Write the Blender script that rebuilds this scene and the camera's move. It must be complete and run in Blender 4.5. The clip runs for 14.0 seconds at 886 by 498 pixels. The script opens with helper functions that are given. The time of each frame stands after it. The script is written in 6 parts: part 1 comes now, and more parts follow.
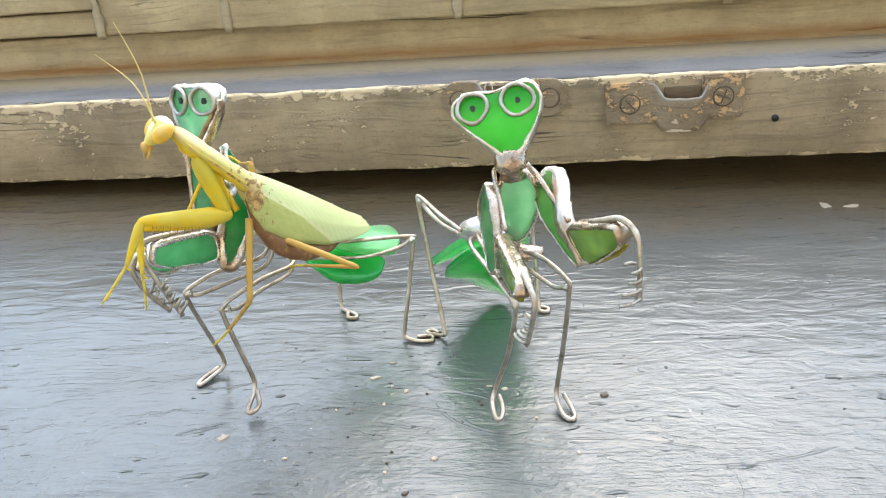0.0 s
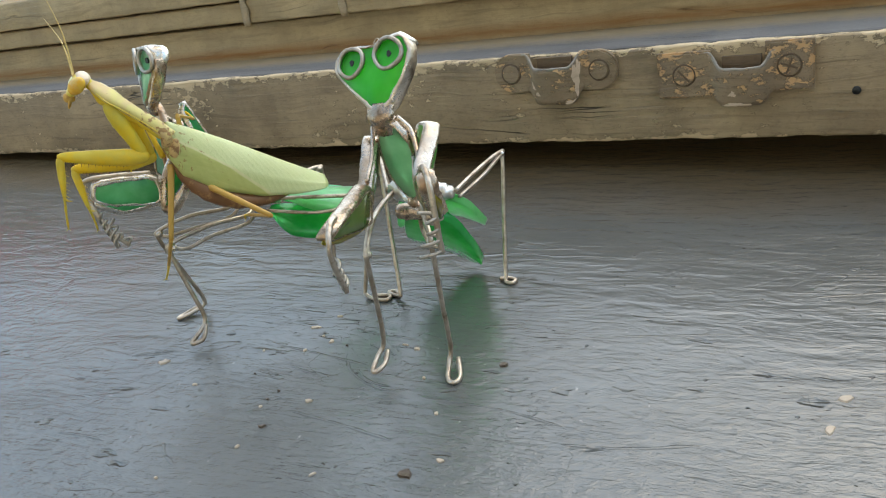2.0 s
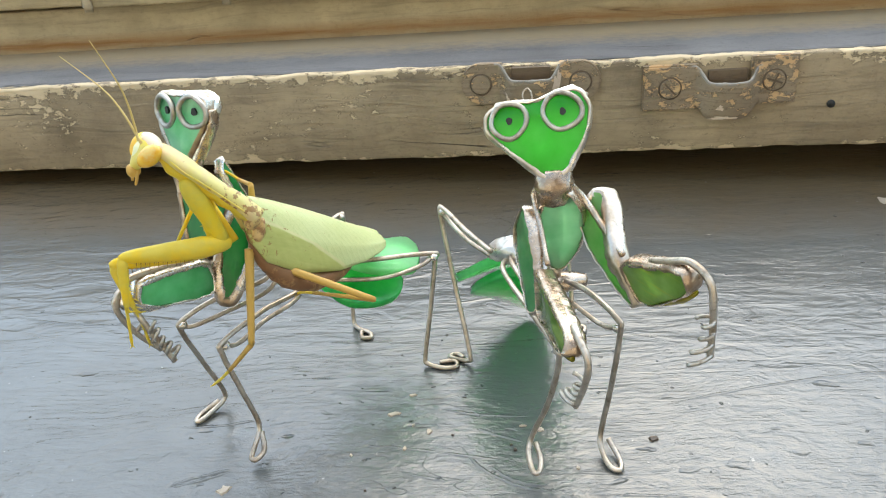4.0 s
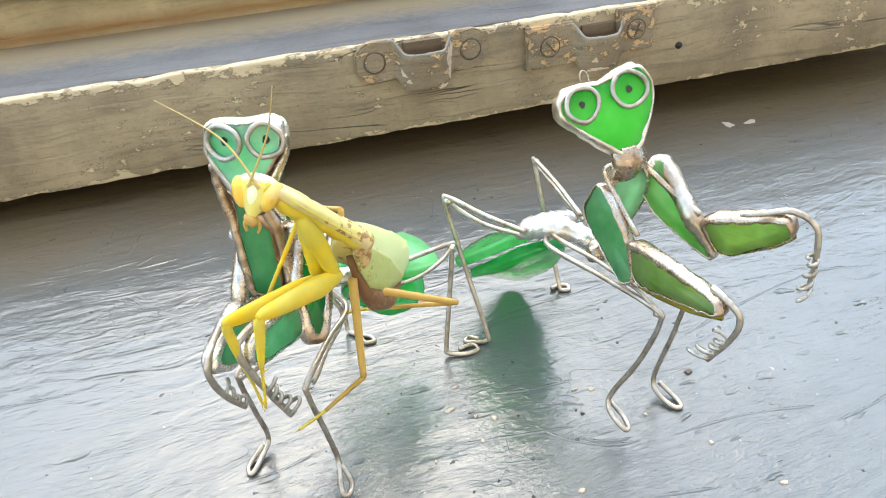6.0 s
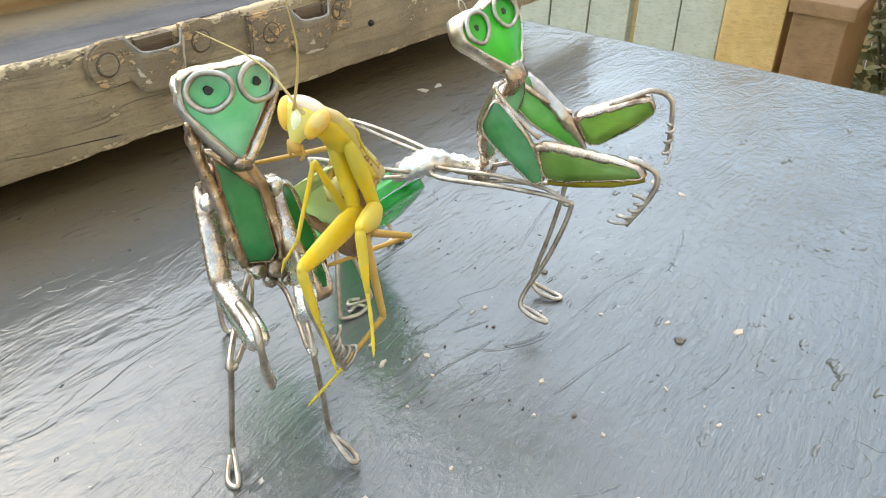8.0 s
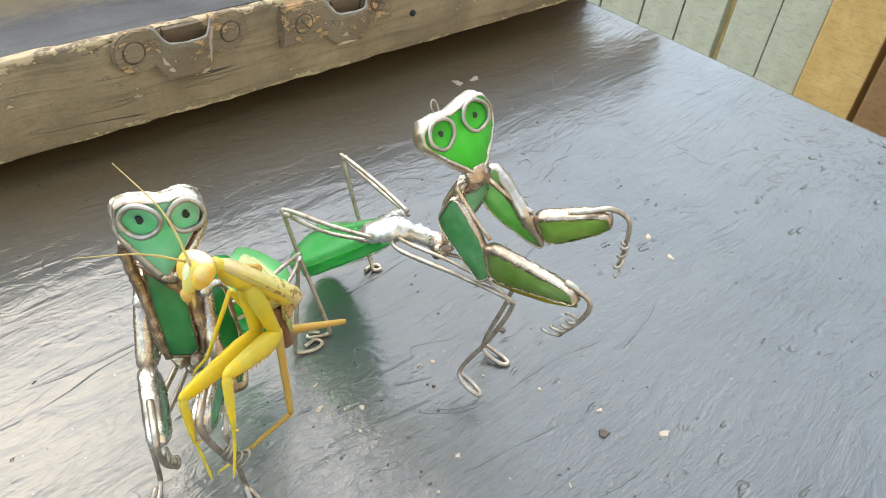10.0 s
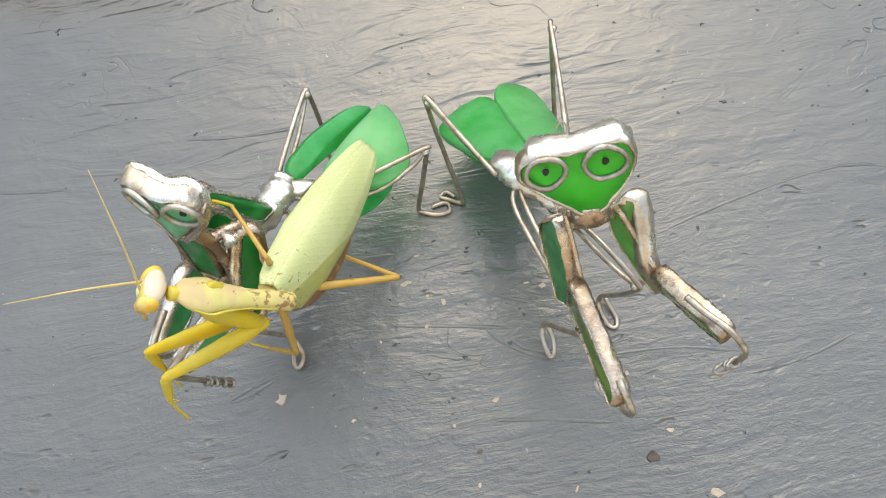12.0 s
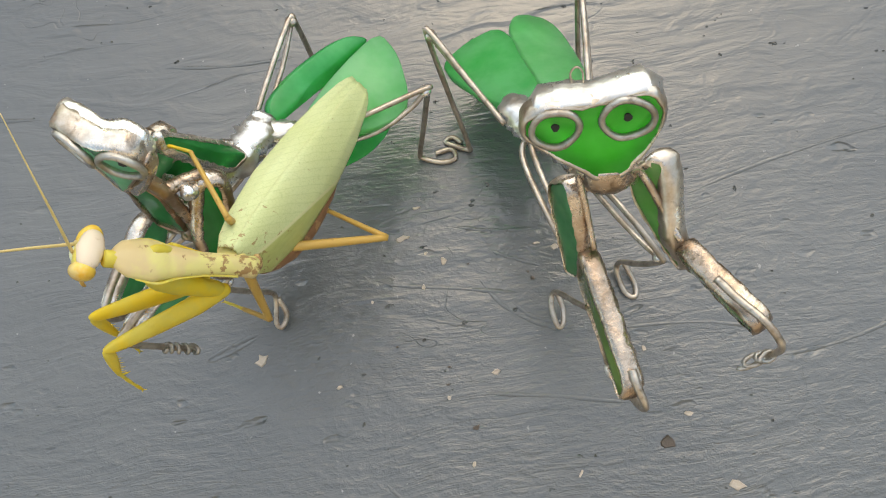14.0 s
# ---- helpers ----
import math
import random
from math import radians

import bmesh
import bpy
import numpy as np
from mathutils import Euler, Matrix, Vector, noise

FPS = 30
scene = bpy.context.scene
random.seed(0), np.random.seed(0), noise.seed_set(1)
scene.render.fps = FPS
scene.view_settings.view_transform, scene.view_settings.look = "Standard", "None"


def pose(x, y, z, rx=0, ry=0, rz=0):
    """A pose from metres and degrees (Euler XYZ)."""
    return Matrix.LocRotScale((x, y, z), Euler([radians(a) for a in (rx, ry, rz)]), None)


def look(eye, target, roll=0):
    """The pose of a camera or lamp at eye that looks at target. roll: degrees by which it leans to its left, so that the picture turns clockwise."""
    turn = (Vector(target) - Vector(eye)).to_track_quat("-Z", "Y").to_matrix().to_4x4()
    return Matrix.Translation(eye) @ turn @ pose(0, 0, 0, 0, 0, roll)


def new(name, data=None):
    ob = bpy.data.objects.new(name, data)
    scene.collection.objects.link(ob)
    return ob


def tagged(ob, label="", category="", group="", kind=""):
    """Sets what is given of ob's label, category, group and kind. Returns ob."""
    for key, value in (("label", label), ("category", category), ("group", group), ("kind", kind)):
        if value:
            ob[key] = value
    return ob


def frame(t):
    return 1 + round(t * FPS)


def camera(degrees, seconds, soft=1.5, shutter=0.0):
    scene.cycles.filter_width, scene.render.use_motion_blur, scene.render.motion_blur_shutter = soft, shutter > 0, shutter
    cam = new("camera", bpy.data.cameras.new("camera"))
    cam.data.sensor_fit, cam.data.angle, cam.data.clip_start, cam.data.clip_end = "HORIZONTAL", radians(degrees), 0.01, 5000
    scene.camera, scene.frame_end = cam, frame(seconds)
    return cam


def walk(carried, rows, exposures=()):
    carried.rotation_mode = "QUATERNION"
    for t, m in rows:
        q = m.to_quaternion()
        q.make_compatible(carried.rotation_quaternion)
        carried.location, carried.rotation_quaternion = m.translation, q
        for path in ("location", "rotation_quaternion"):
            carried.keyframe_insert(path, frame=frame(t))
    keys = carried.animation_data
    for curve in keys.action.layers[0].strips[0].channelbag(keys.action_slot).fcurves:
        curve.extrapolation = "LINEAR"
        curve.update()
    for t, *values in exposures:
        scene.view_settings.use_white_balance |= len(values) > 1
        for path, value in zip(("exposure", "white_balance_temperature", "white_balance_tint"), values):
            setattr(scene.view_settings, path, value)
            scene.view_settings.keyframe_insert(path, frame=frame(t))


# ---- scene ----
cam = camera(55.9, 14.0, 1.1)
PATH = [
    (0, (0.028, 0.025, 0.165), (-0.041, 1.82, -0.713), -3.5),
    (0.5, (0.067, 0.027, 0.158), (-0.242, 1.801, -0.712), -5.4),
    (1, (0.106, 0.03, 0.16), (-0.4, 1.764, -0.698), -7.4),
    (1.5, (0.131, 0.035, 0.152), (-0.54, 1.729, -0.672), -8.5),
    (2, (0.151, 0.04, 0.14), (-0.617, 1.704, -0.659), -9.2),
    (2.5, (0.142, 0.044, 0.146), (-0.674, 1.698, -0.629), -9.2),
    (2.7, (0.13, 0.046, 0.15), (-0.687, 1.696, -0.631), -9.0),
    (4.8, (-0.032, 0.071, 0.176), (0.319, 1.729, -0.886), -1.3),
    (5, (-0.04, 0.07, 0.178), (0.338, 1.716, -0.894), -1.6),
    (5.5, (-0.059, 0.065, 0.187), (0.392, 1.686, -0.894), -2.1),
    (6, (-0.074, 0.091, 0.182), (0.526, 1.646, -0.924), -2.0),
    (6.5, (-0.093, 0.125, 0.176), (0.696, 1.542, -0.994), -1.0),
    (7, (-0.135, 0.131, 0.187), (0.935, 1.348, -0.986), 2.3),
    (7.5, (-0.155, 0.142, 0.174), (1.075, 1.222, -0.975), 2.5),
    (8, (-0.166, 0.142, 0.159), (1.284, 1.07, -0.859), 2.5),
    (8.5, (-0.169, 0.146, 0.14), (1.366, 1.031, -0.787), 1.6),
    (8.7, (-0.169, 0.147, 0.14), (1.377, 1.031, -0.77), 1.7),
    (10.8, (-0.068, 0.121, 0.276), (0.555, 1.041, -1.386), 8.2),
    (11, (-0.051, 0.13, 0.281), (0.384, 1.007, -1.463), 4.6),
    (11.5, (-0.015, 0.167, 0.279), (0.227, 0.883, -1.573), 3.3),
    (12, (-0.001, 0.199, 0.269), (0.058, 0.728, -1.659), -4.8),
    (12.5, (0.01, 0.218, 0.258), (0.003, 0.657, -1.693), -10.1),
    (13, (0.009, 0.222, 0.25), (-0.008, 0.621, -1.71), -11.2),
    (13.5, (0.01, 0.223, 0.246), (-0.013, 0.602, -1.718), -12.1),
    (14, (0.009, 0.212, 0.243), (-0.029, 0.588, -1.721), -14.5),
]
EXPOSURE = [(0.0, 2.25, 7150, 3), (2.0, 1.45, 7400, 1), (2.7, 1.40, 7550, 0), (5.0, 2.38, 7150, 2), (6.0, 2.38, 7150, 2), (6.5, 2.15, 7250, 2), (7.0, 2.13, 7350, 2), (7.5, 2.14, 7450, 3), (8.5, 2.04, 7700, 3), (11.0, 1.92, 7700, 3), (12.0, 1.68, 7900, 4), (14.0, 1.38, 8000, 4)]
walk(cam, [(t, look(eye, target, roll)) for t, eye, target, roll in PATH], EXPOSURE)


# ---- world and light ----
world = bpy.data.worlds.new("sky")
scene.world = world
world.use_nodes = True
wn = world.node_tree.nodes
sky = wn.new("ShaderNodeTexSky")
sky.sky_type, sky.sun_disc = "NISHITA", False
sky.sun_elevation, sky.sun_rotation = radians(57), radians(14)
sky.air_density, sky.dust_density, sky.ozone_density = 1.0, 1.15, 1.0
wn["Background"].inputs["Strength"].default_value = 0.15
world.node_tree.links.new(sky.outputs[0], wn["Background"].inputs["Color"])
sun_data = bpy.data.lights.new("sun", "SUN")
sun_data.energy, sun_data.angle, sun_data.color = 0.50, radians(120), (1.0, 0.98, 0.95)
sun = new("sun", sun_data)
sun.matrix_world = look((0.16, 0.78, 1.25), (0.0, 0.0, 0.0))


# ---- materials ----
def material(name):
    m = bpy.data.materials.new(name)
    m.use_nodes = True
    nt = m.node_tree
    return m, nt, nt.nodes["Principled BSDF"]


def node(nt, kind, **values):
    n = nt.nodes.new("ShaderNode" + kind)
    for key, value in values.items():
        if key in n.inputs:
            n.inputs[key].default_value = value
    return n


def coords(nt, scale=(1, 1, 1), turn=0.0):
    c = nt.nodes.new("ShaderNodeTexCoord")
    m = nt.nodes.new("ShaderNodeMapping")
    m.inputs["Scale"].default_value = scale
    m.inputs["Rotation"].default_value = (0, 0, radians(turn))
    nt.links.new(c.outputs["Object"], m.inputs["Vector"])
    return m.outputs["Vector"]


def noise_tex(nt, vector, scale, detail=4.0, rough=0.55, distort=0.0):
    n = node(nt, "TexNoise", Scale=scale, Detail=detail, Roughness=rough, Distortion=distort)
    nt.links.new(vector, n.inputs["Vector"])
    return n.outputs["Fac"]


def ramp(nt, value, stops):
    r = nt.nodes.new("ShaderNodeValToRGB")
    while len(r.color_ramp.elements) < len(stops):
        r.color_ramp.elements.new(0.5)
    for e, (at, colour) in zip(r.color_ramp.elements, stops):
        e.position = at
        e.color = (*colour, 1) if len(colour) == 3 else colour
    nt.links.new(value, r.inputs["Fac"])
    return r.outputs["Color"]


def grey(v):
    return (v, v, v)


def mix(nt, factor, a, b, blend="MIX"):
    m = nt.nodes.new("ShaderNodeMix")
    m.data_type, m.blend_type = "RGBA", blend
    for value, slot in ((factor, 0), (a, 6), (b, 7)):
        if isinstance(value, (int, float)):
            m.inputs[slot].default_value = value
        elif isinstance(value, tuple):
            m.inputs[slot].default_value = (*value, 1)
        else:
            nt.links.new(value, m.inputs[slot])
    return m.outputs[2]


def calc(nt, op, a, b=0.0):
    m = nt.nodes.new("ShaderNodeMath")
    m.operation = op
    for slot, value in ((0, a), (1, b)):
        if isinstance(value, (int, float)):
            m.inputs[slot].default_value = value
        else:
            nt.links.new(value, m.inputs[slot])
    return m.outputs[0]


def bump(nt, bsdf, height, strength, distance, under=None):
    b = node(nt, "Bump", Strength=strength, Distance=distance)
    nt.links.new(height, b.inputs["Height"])
    if under is not None:
        nt.links.new(under, b.inputs["Normal"])
    nt.links.new(b.outputs[0], bsdf.inputs["Normal"])
    return b.outputs[0]


def put(nt, output, bsdf, slot):
    nt.links.new(output, bsdf.inputs[slot])


def bent_coords(nt, scale, reach):
    """Object coordinates pushed about by a slow noise, so that lines along them wander."""
    plain = coords(nt)
    sway = node(nt, "TexNoise", Scale=scale, Detail=3.0)
    nt.links.new(plain, sway.inputs["Vector"])
    bent = node(nt, "VectorMath")
    bent.operation = "SCALE"
    bent.inputs["Scale"].default_value = reach
    nt.links.new(sway.outputs["Color"], bent.inputs[0])
    wavy = node(nt, "VectorMath")
    wavy.operation = "ADD"
    nt.links.new(plain, wavy.inputs[0])
    nt.links.new(bent.outputs[0], wavy.inputs[1])
    return wavy.outputs[0]


def mapped(nt, vector, scale, turn=0.0, shift=0.0):
    mp = nt.nodes.new("ShaderNodeMapping")
    mp.inputs["Scale"].default_value = scale
    mp.inputs["Rotation"].default_value = (0, 0, radians(turn))
    mp.inputs["Location"].default_value = (shift, shift * 0.7, shift * 1.3)
    nt.links.new(vector, mp.inputs["Vector"])
    return mp.outputs["Vector"]


def contour(nt, value, at, wide):
    """Thin wandering lines where a noise passes a level: 1 on the line, 0 beside it."""
    off = calc(nt, "ABSOLUTE", calc(nt, "SUBTRACT", value, at))
    return calc(nt, "MAXIMUM", calc(nt, "SUBTRACT", 1.0, calc(nt, "DIVIDE", off, wide)), 0.0)


def sill_paint():
    """Slate-grey gloss paint brushed along the board, dented, scratched and specked with dust."""
    m, nt, b = material("slate_gloss_paint")
    plain = coords(nt)
    wavy = bent_coords(nt, 9.0, 0.022)

    def along(scale, turn, shift=0.0):
        return mapped(nt, wavy, scale, turn, shift)

    hair = noise_tex(nt, along((45, 1050, 90), 7), 1.0, 4, 0.6, 0.3)
    brush = noise_tex(nt, along((42, 460, 60), 9, 3.0), 1.0, 4, 0.62, 0.5)
    stroke = noise_tex(nt, along((10, 80, 30), 8, 7.0), 1.0, 3, 0.5, 0.5)
    patch = noise_tex(nt, plain, 13, 5, 0.6)
    worked = ramp(nt, noise_tex(nt, mapped(nt, plain, (1, 1.7, 1), 10, 2.0), 16, 4, 0.55), ((0.38, grey(0.22)), (0.62, grey(1.0))))
    specks = noise_tex(nt, plain, 420, 2, 0.5)
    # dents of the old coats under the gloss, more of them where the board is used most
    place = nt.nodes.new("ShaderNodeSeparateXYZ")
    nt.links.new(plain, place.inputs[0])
    used = calc(nt, "MINIMUM", calc(nt, "MAXIMUM", calc(nt, "MULTIPLY", calc(nt, "SUBTRACT", 0.33, place.outputs[1]), 7.0), 0.15), 1.0)
    crust = noise_tex(nt, mapped(nt, wavy, (210, 330, 210), 10, 5.0), 1.0, 4, 0.66, 0.15)
    dents = ramp(nt, noise_tex(nt, mapped(nt, wavy, (75, 170, 75), 8, 1.0), 1.0, 2, 0.5), ((0.25, grey(1.0)), (0.34, grey(0.0))))
    dents = calc(nt, "MULTIPLY", dents, ramp(nt, noise_tex(nt, mapped(nt, plain, (17, 17, 17), 0, 15.0), 1.0, 3), ((0.46, grey(0.0)), (0.60, grey(1.0)))))
    pits = ramp(nt, noise_tex(nt, mapped(nt, plain, (260, 360, 260), 5, 9.0), 1.0, 2, 0.5), ((0.22, grey(1.0)), (0.265, grey(0.0))))
    lip = contour(nt, noise_tex(nt, along((9, 52, 20), 12, 4.0), 1.0, 2, 0.5, 0.4), 0.5, 0.016)
    lip = calc(nt, "MULTIPLY", lip, ramp(nt, noise_tex(nt, mapped(nt, plain, (14, 22, 14), 10, 12.0), 1.0, 3), ((0.55, grey(0.0)), (0.68, grey(0.6)))))
    crackle = contour(nt, noise_tex(nt, mapped(nt, plain, (26, 38, 26), 50, 6.0), 1.0, 2, 0.5, 0.8), 0.5, 0.005)
    crackle = calc(nt, "MULTIPLY", crackle, ramp(nt, noise_tex(nt, mapped(nt, plain, (30, 30, 30), 0, 8.0), 1.0, 3), ((0.56, grey(0.0)), (0.68, grey(0.5)))))
    tone = ramp(nt, patch, ((0.3, (0.078, 0.081, 0.077)), (0.7, (0.106, 0.108, 0.101))))
    # brown along the foot of the window beam, its reflection put into the paint
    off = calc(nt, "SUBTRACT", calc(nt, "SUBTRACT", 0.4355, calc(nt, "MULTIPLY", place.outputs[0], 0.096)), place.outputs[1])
    beam_mirror = calc(nt, "ADD", off, calc(nt, "MULTIPLY", calc(nt, "SUBTRACT", patch, 0.5), 0.05))
    tone = mix(nt, ramp(nt, beam_mirror, ((0.01, grey(0.8)), (0.065, grey(0.0)))), tone, (0.17, 0.112, 0.05))
    tone = mix(nt, ramp(nt, hair, ((0.5, grey(0.0)), (0.72, grey(0.18)))), tone, (0.066, 0.066, 0.060))
    tone = mix(nt, calc(nt, "MULTIPLY", calc(nt, "ADD", crackle, calc(nt, "MULTIPLY", lip, 0.3)), 0.35), tone, (0.040, 0.040, 0.038))
    tone = mix(nt, ramp(nt, specks, ((0.735, grey(0.0)), (0.77, grey(0.35)))), tone, (0.40, 0.38, 0.34))
    tone = mix(nt, calc(nt, "MULTIPLY", pits, 0.40), tone, (0.030, 0.030, 0.028))
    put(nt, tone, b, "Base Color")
    put(nt, ramp(nt, patch, ((0.3, grey(0.07)), (0.7, grey(0.15)))), b, "Roughness")
    plates = calc(nt, "MULTIPLY", ramp(nt, crust, ((0.36, grey(0.0)), (0.52, grey(0.45)), (0.64, grey(1.0)))), used)
    brushed = calc(nt, "MULTIPLY", ramp(nt, hair, ((0.40, grey(0.0)), (0.52, grey(1.0)))), calc(nt, "MULTIPLY", worked, calc(nt, "ADD", 0.3, calc(nt, "MULTIPLY", used, 0.7))))
    combed = calc(nt, "MULTIPLY", ramp(nt, brush, ((0.42, grey(0.0)), (0.50, grey(1.0)))), worked)
    dabs = ramp(nt, noise_tex(nt, mapped(nt, wavy, (48, 110, 60), 14, 21.0), 1.0, 3, 0.6, 0.7), ((0.40, grey(0.0)), (0.60, grey(1.0))))
    under = bump(nt, b, stroke, 0.55, 0.0010)
    first = bump(nt, b, dabs, 0.22, 0.0006, under)
    second = bump(nt, b, calc(nt, "MULTIPLY", combed, calc(nt, "ADD", 0.12, calc(nt, "MULTIPLY", used, 0.6))), 0.40, 0.0004, first)
    third = bump(nt, b, brushed, 0.28, 0.00016, second)
    fourth = bump(nt, b, plates, 0.5, 0.00042, third)
    fifth = bump(nt, b, calc(nt, "MULTIPLY", dents, used), 1.0, -0.0010, fourth)
    sixth = bump(nt, b, calc(nt, "SUBTRACT", lip, crackle), 0.6, 0.0005, fifth)
    bump(nt, b, pits, 0.8, -0.0008, sixth)
    b.inputs["Specular IOR Level"].default_value = 0.92
    return m


def old_paint(name, low, high, chip, edges=(), chip_at=0.66, rust=None, matt=0.0, behind=None, cracks=0.9, flecks=1.0):
    """Weathered paint on timber; flecks of an older cream coat show, most along worn edges. edges: (height, reach) in metres."""
    m, nt, b = material(name)
    wavy = bent_coords(nt, 14.0, 0.012)
    grain = noise_tex(nt, mapped(nt, wavy, (16, 60, 230)), 1.0, 5, 0.65, 0.8)
    patch = noise_tex(nt, coords(nt), 26, 6, 0.62)
    fine = noise_tex(nt, coords(nt, (0.75, 1, 1.3)), 230, 5, 0.7)
    skin_relief = noise_tex(nt, coords(nt, (1, 1, 1.5)), 420, 4, 0.65)
    drips = noise_tex(nt, coords(nt, (120, 60, 9)), 1.0, 3, 0.55)
    tone = mix(nt, ramp(nt, patch, ((0.30, grey(0.0)), (0.70, grey(1.0)))), low, high)
    tone = mix(nt, ramp(nt, drips, ((0.45, grey(0.0)), (0.8, grey(0.35)))), tone, tuple(c * 0.75 for c in high))
    tone = mix(nt, ramp(nt, grain, ((0.50, grey(0.0)), (0.72, grey(0.5)))), tone, tuple(c * 0.5 for c in low))
    tone = mix(nt, ramp(nt, skin_relief, ((0.52, grey(0.0)), (0.75, grey(0.35)))), tone, tuple(c * 0.55 for c in low))
    wear = calc(nt, "ADD", calc(nt, "MULTIPLY", fine, 0.62), calc(nt, "MULTIPLY", noise_tex(nt, coords(nt), 30, 4, 0.6), 0.38))
    for height, reach in edges:
        sep = nt.nodes.new("ShaderNodeSeparateXYZ")
        nt.links.new(coords(nt), sep.inputs[0])
        off = calc(nt, "ABSOLUTE", calc(nt, "SUBTRACT", sep.outputs[2], height))
        wear = calc(nt, "ADD", wear, calc(nt, "MULTIPLY", calc(nt, "MAXIMUM", calc(nt, "SUBTRACT", 1.0, calc(nt, "DIVIDE", off, reach)), 0.0), 0.15))
    worn = ramp(nt, wear, ((chip_at, grey(0.0)), (chip_at + 0.02, grey(0.85 * flecks))))
    tone = mix(nt, worn, tone, mix(nt, fine, tuple(c * 0.6 for c in chip), chip))
    rim = calc(nt, "MULTIPLY", contour(nt, wear, chip_at - 0.012, 0.012), 0.7 * flecks)
    tone = mix(nt, rim, tone, tuple(c * 0.35 for c in low))
    split = contour(nt, noise_tex(nt, mapped(nt, wavy, (4.5, 30, 85), 0, 3.0), 1.0, 3, 0.5, 0.3), 0.5, 0.011)
    split = calc(nt, "MULTIPLY", split, ramp(nt, noise_tex(nt, mapped(nt, wavy, (11, 30, 40), 0, 6.0), 1.0, 2), ((0.56, grey(0.0)), (0.66, grey(cracks)))))
    tone = mix(nt, split, tone, (0.025, 0.02, 0.015))
    if rust:
        sep2 = nt.nodes.new("ShaderNodeSeparateXYZ")
        nt.links.new(coords(nt), sep2.inputs[0])
        band = calc(nt, "SUBTRACT", 1.0, calc(nt, "MULTIPLY", calc(nt, "ABSOLUTE", calc(nt, "SUBTRACT", sep2.outputs[2], rust)), 170.0))
        stain = calc(nt, "MULTIPLY", calc(nt, "MAXIMUM", band, 0.0), calc(nt, "ADD", grain, 0.25))
        tone = mix(nt, stain, tone, (0.28, 0.12, 0.025))
    if behind:
        sep3 = nt.nodes.new("ShaderNodeSeparateXYZ")
        nt.links.new(coords(nt), sep3.inputs[0])
        deep = calc(nt, "ADD", calc(nt, "MULTIPLY", calc(nt, "SUBTRACT", sep3.outputs[1], behind[0]), 1.0 / behind[1]), calc(nt, "SUBTRACT", fine, 0.5))
        tone = mix(nt, calc(nt, "MINIMUM", calc(nt, "MAXIMUM", deep, 0.0), 1.0), tone, behind[2])
    put(nt, tone, b, "Base Color")
    put(nt, ramp(nt, patch, ((0.3, grey(0.42 + matt)), (0.7, grey(0.66 + matt)))), b, "Roughness")
    b.inputs["Specular IOR Level"].default_value = 0.4 - matt
    first = bump(nt, b, grain, 0.8, 0.0010)
    second = bump(nt, b, skin_relief, 0.55, 0.0006, first)
    third = bump(nt, b, split, 0.9, -0.0014, second)
    bump(nt, b, worn, 0.7, -0.0006, third)
    return m


def glass(name, deep, glow, clear=0.3, rough=0.14, streak=False):
    """Tumbled glass: light scatters in it and passes through it."""
    m, nt, b = material(name)
    vec = coords(nt)
    cloud = noise_tex(nt, vec, 90, 4, 0.55)
    bubbles = noise_tex(nt, vec, 900, 2, 0.5)
    inner = mix(nt, ramp(nt, cloud, ((0.34, grey(0.0)), (0.66, grey(1.0)))), deep, glow)
    if streak:
        inner = mix(nt, ramp(nt, noise_tex(nt, coords(nt, (60, 60, 900)), 1.0, 2), ((0.55, grey(0)), (0.72, grey(0.8)))), inner, (0.55, 0.6, 0.12))
    put(nt, inner, b, "Base Color")
    b.inputs["Roughness"].default_value = rough
    bump(nt, b, calc(nt, "ADD", cloud, calc(nt, "MULTIPLY", bubbles, 0.3)), 0.25, 0.0006)
    through_it = node(nt, "BsdfTranslucent")
    put(nt, inner, through_it, "Color")
    pass_it = node(nt, "BsdfTransparent")
    put(nt, mix(nt, 0.15, inner, (1.0, 1.0, 1.0)), pass_it, "Color")
    a = nt.nodes.new("ShaderNodeMixShader")
    a.inputs[0].default_value = 0.62
    nt.links.new(b.outputs[0], a.inputs[1])
    nt.links.new(through_it.outputs[0], a.inputs[2])
    c = nt.nodes.new("ShaderNodeMixShader")
    c.inputs[0].default_value = clear
    nt.links.new(a.outputs[0], c.inputs[1])
    nt.links.new(pass_it.outputs[0], c.inputs[2])
    shine = node(nt, "BsdfGlossy")
    shine.inputs["Roughness"].default_value = rough
    relief = node(nt, "Bump", Strength=0.5, Distance=0.0008)
    nt.links.new(calc(nt, "ADD", cloud, calc(nt, "MULTIPLY", bubbles, 0.3)), relief.inputs["Height"])
    nt.links.new(relief.outputs[0], shine.inputs["Normal"])
    rim = node(nt, "Fresnel", IOR=1.28)
    d = nt.nodes.new("ShaderNodeMixShader")
    nt.links.new(rim.outputs[0], d.inputs[0])
    nt.links.new(c.outputs[0], d.inputs[1])
    nt.links.new(shine.outputs[0], d.inputs[2])
    nt.links.new(d.outputs[0], nt.nodes["Material Output"].inputs["Surface"])
    return m


